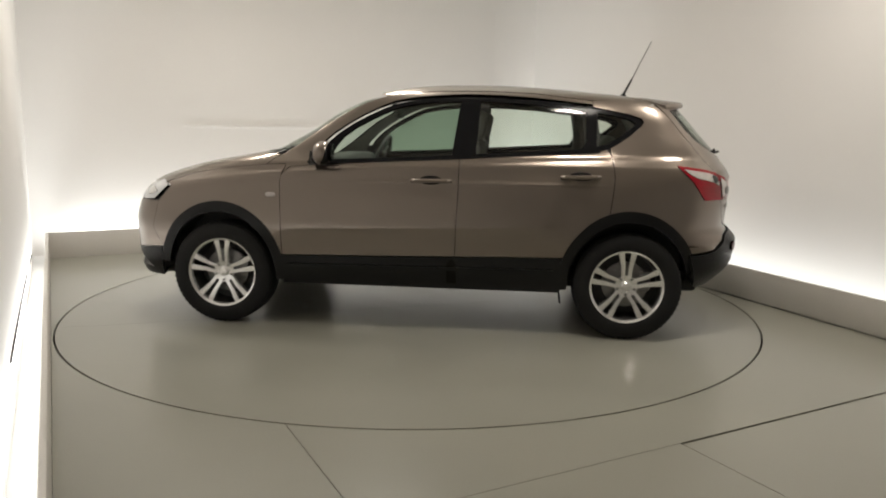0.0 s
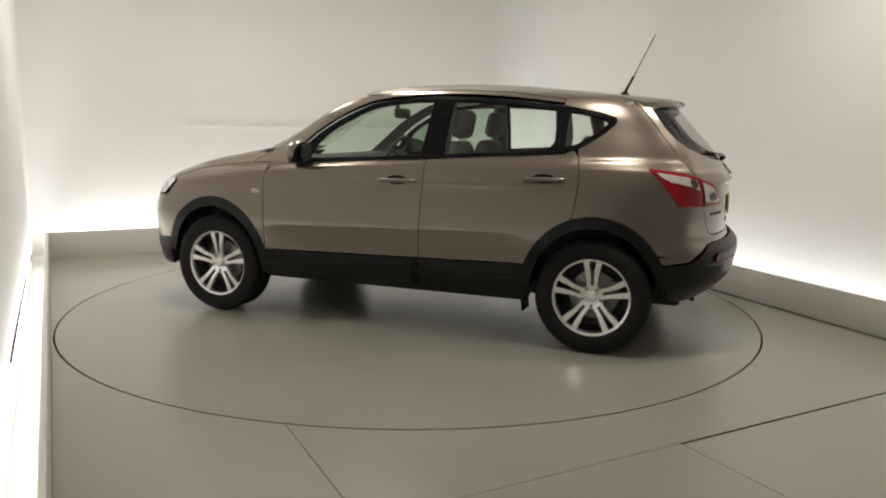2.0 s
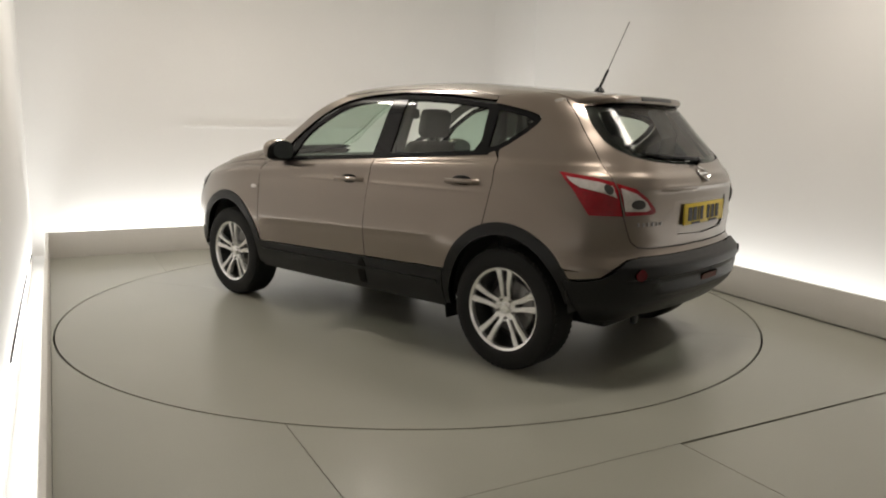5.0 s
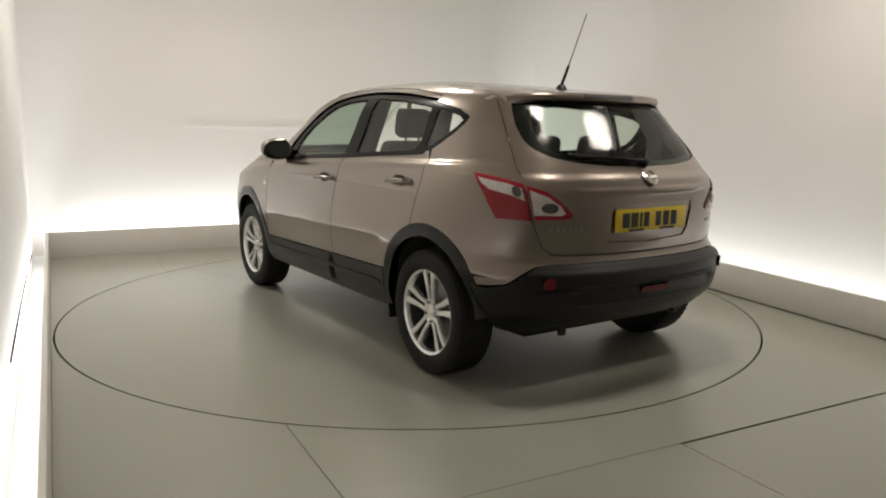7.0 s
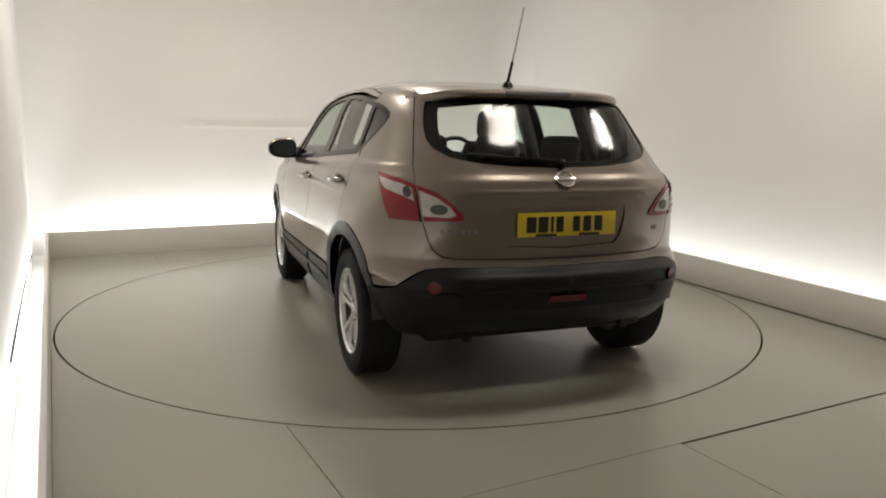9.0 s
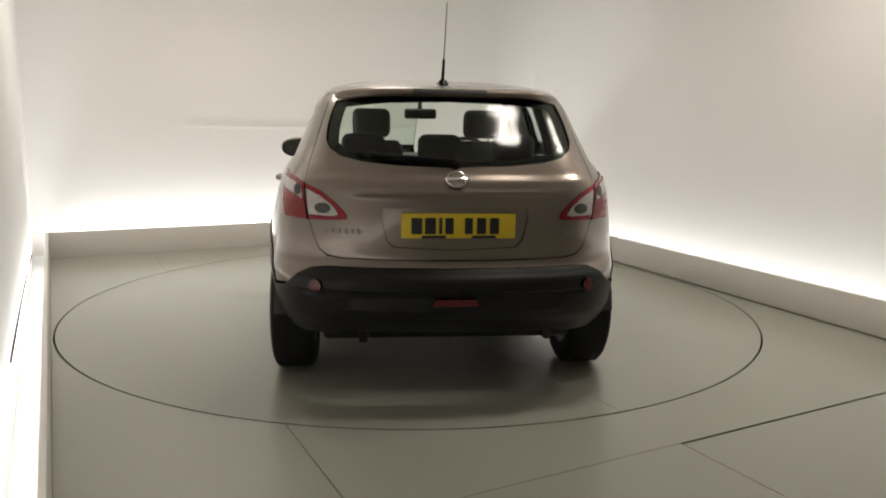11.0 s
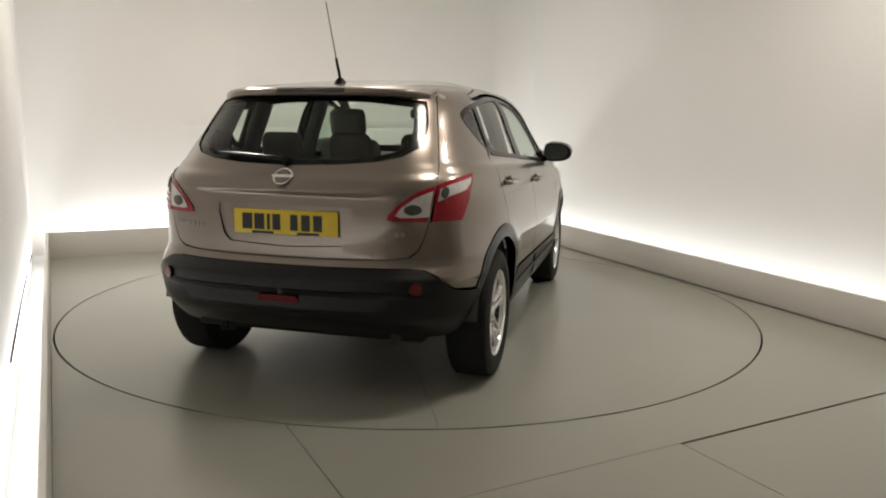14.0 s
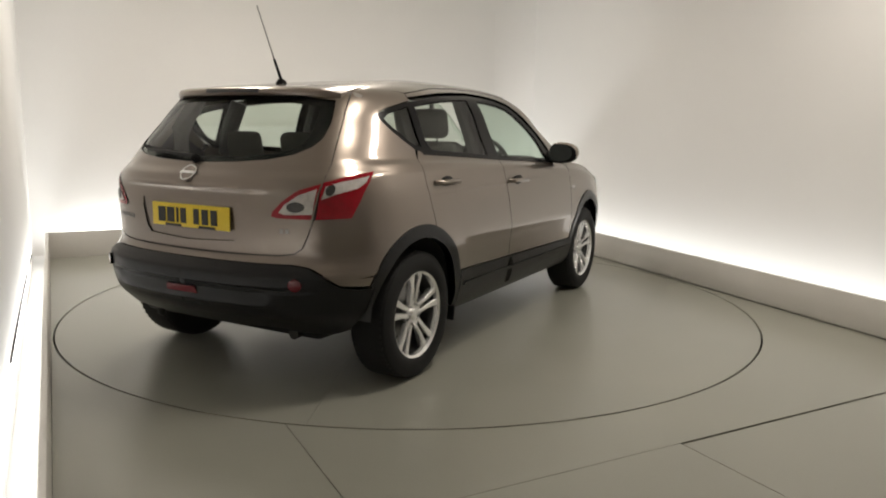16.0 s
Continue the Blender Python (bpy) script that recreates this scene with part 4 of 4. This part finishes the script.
badge = part("badge", lathe([(0.047, 0.0), (0.048, 0.005), (0.044, 0.008), (0.039, 0.005), (0.039, 0.0)], 36), CHROME, car, "round chrome badge")
n = normal_at(0.0, 1.074)
across = Vector((0, 1, 0))
badge.matrix_local = Matrix.Translation(p) @ Matrix((across, n, across.cross(n))).transposed().to_4x4()
part("badge_bar", bm_box((0.108, 0.007, 0.018), (0, 0.004, 0), 0.003), CHROME, badge)
part("badge_back", lathe([(0.001, 0.002), (0.042, 0.002), (0.042, -0.01)], 28), PAINT, badge)
wiper = part("wiper", tube([on_tail(0.0, 1.140, 0.022), on_tail(0.18, 1.152, 0.026), on_tail(0.38, 1.164, 0.020)], 0.012, 8, 0.6), GLOSS_BLACK, car, "black rear wiper")
part("wiper_blade", tube([on_tail(0.06, 1.158, 0.008), on_tail(0.26, 1.169, 0.008), on_tail(0.45, 1.184, 0.008)], 0.009, 6), RUBBER, wiper)
part("wiper_hub", lathe([(0.001, 0.034), (0.018, 0.031), (0.024, 0.0)], 20), GLOSS_BLACK, wiper).matrix_local = Matrix.Translation(on_tail(0, 1.138, 0.0)) @ Vector((0, 1, 0)).rotation_difference(normal_at(0, 1.138)).to_matrix().to_4x4()
for s in (1, -1):
    part("mud_flap", bm_box((0.012, 0.15, 0.10), (-0.90, s * 0.80, 0.265), 0.004, m=pose(0, 0, 0, 0, 8)), CLAD, car)


part("exhaust", tube([(-1.45, -0.46, 0.30), (-1.70, -0.48, 0.305), (-1.84, -0.49, 0.300)], 0.028, 14), STEEL_DARK, car, "dull dark exhaust tailpipe")
part("tow_bracket", bm_box((0.03, 0.045, 0.10), (-1.86, 0.42, 0.325), 0.010), CLAD, car)


# ---- inside the car ----
def seat(x, y, width, rear=False):
    st = new("rear_seat" if rear else "front_seat")
    st.parent = car
    bm = bm_box((0.50, width, 0.16), (x, y, 0.62), 0.05, 3)
    part("cushion", bm, SEAT, st)
    tall = 0.46 if rear else 0.58
    bm = bm_box((0.14, width, tall), (0, 0, tall / 2), 0.055, 3)
    for v in bm.verts:
        k = max(0.0, v.co.z - 0.2) / 0.42
        v.co.y *= 1 - (0.04 if rear else 0.22) * k
        v.co.x *= 1 - 0.25 * k
    bm.transform(Matrix.Translation((x - 0.24, y, 0.66)) @ Matrix.Rotation(radians(-17), 4, "Y"))
    part("backrest", bm, SEAT, st)
    return st


def headrest(x, y, z, width, st):
    bm = bm_box((0.10, width, 0.19), (0, 0, 0), 0.045, 3)
    bm.transform(Matrix.Translation((x, y, z)) @ Matrix.Rotation(radians(-12), 4, "Y"))
    part("headrest", bm, SEAT, st)
    bm = bmesh.new()
    for d in (-0.05, 0.05):
        box(bm, (0.012, 0.012, 0.12), (x + 0.01, y + d, z - 0.12))
    part("headrest_post", bm, STEEL, st)


for y in (0.37, -0.37):
    st = seat(0.10, y, 0.50)
    headrest(-0.335, y, 1.330, 0.25, st)
bench = seat(-0.78, 0.0, 1.26, True)
for y in (0.42, 0.0, -0.42):
    headrest(-1.19, y, 1.175, 0.24, bench)
dash = part("dashboard", bm_box((0.36, 1.36, 0.26), (0.74, 0, 0.97), 0.09, 4), TRIM, car)
wheel_rim = lathe([(0.182 + 0.016 * math.cos(2 * math.pi * k / 10), 0.016 * math.sin(2 * math.pi * k / 10)) for k in range(10)], 40, True)
wheel_rim.transform(Matrix.Rotation(radians(90), 4, "Z"))
for q in (0, 120, 240):
    box(wheel_rim, (0.02, 0.04, 0.17), (0, 0, 0), 0.006, 1, m=Matrix.Rotation(radians(q + 180), 4, "X") @ Matrix.Translation((0, 0, 0.09)))
steering = part("steering_wheel", wheel_rim, TRIM, car)
steering.matrix_local = pose(0.50, -0.37, 1.06, 0, -24, 0)
part("steering_boss", bm_box((0.06, 0.15, 0.13), (0, 0, 0), 0.03, 3), TRIM, steering)
part("headlining", bm_box((1.45, 0.98, 0.03), (-0.52, 0, 1.512), 0.012), LINING, car)
part("parcel_shelf", bm_box((0.42, 1.16, 0.03), (-1.62, 0, 1.085), 0.01), TRIM, car)
part("rear_view_mirror", bm_box((0.04, 0.24, 0.075), (0.28, 0, 1.405), 0.02, 3), TRIM, car)
part("mirror_stem", bm_box((0.03, 0.03, 0.09), (0.32, 0, 1.46), 0.008), TRIM, car)
for s in (1, -1):
    pil = tube([(-0.29, s * 0.70, 1.10), (-0.30, s * 0.655, 1.25), (-0.31, s * 0.57, 1.48)], 0.05, 10)
    part("inner_pillar", pil, TRIM, car)
    part("inner_pillar", tube([(-1.07, s * 0.70, 1.12), (-1.08, s * 0.655, 1.27), (-1.05, s * 0.60, 1.44)], 0.05, 10), TRIM, car)
    part("inner_pillar", tube([(-1.47, s * 0.65, 1.10), (-1.52, s * 0.60, 1.27), (-1.42, s * 0.56, 1.45)], 0.05, 10), LINING, car)


# ---- what moves ----
def motions():
    rows_table, rows_car = [], []
    for k in range(33):
        t = k * 0.5
        m = pose(0, 0, 0, 0, 0, turn_at(t))
        rows_table.append((t, pose(*TABLE_AT, 0) @ m))
        rows_car.append((t, m @ pose(-0.1612, -0.0523, 0.0005)))
    walk(table, rows_table)
    walk(car, rows_car)


motions()
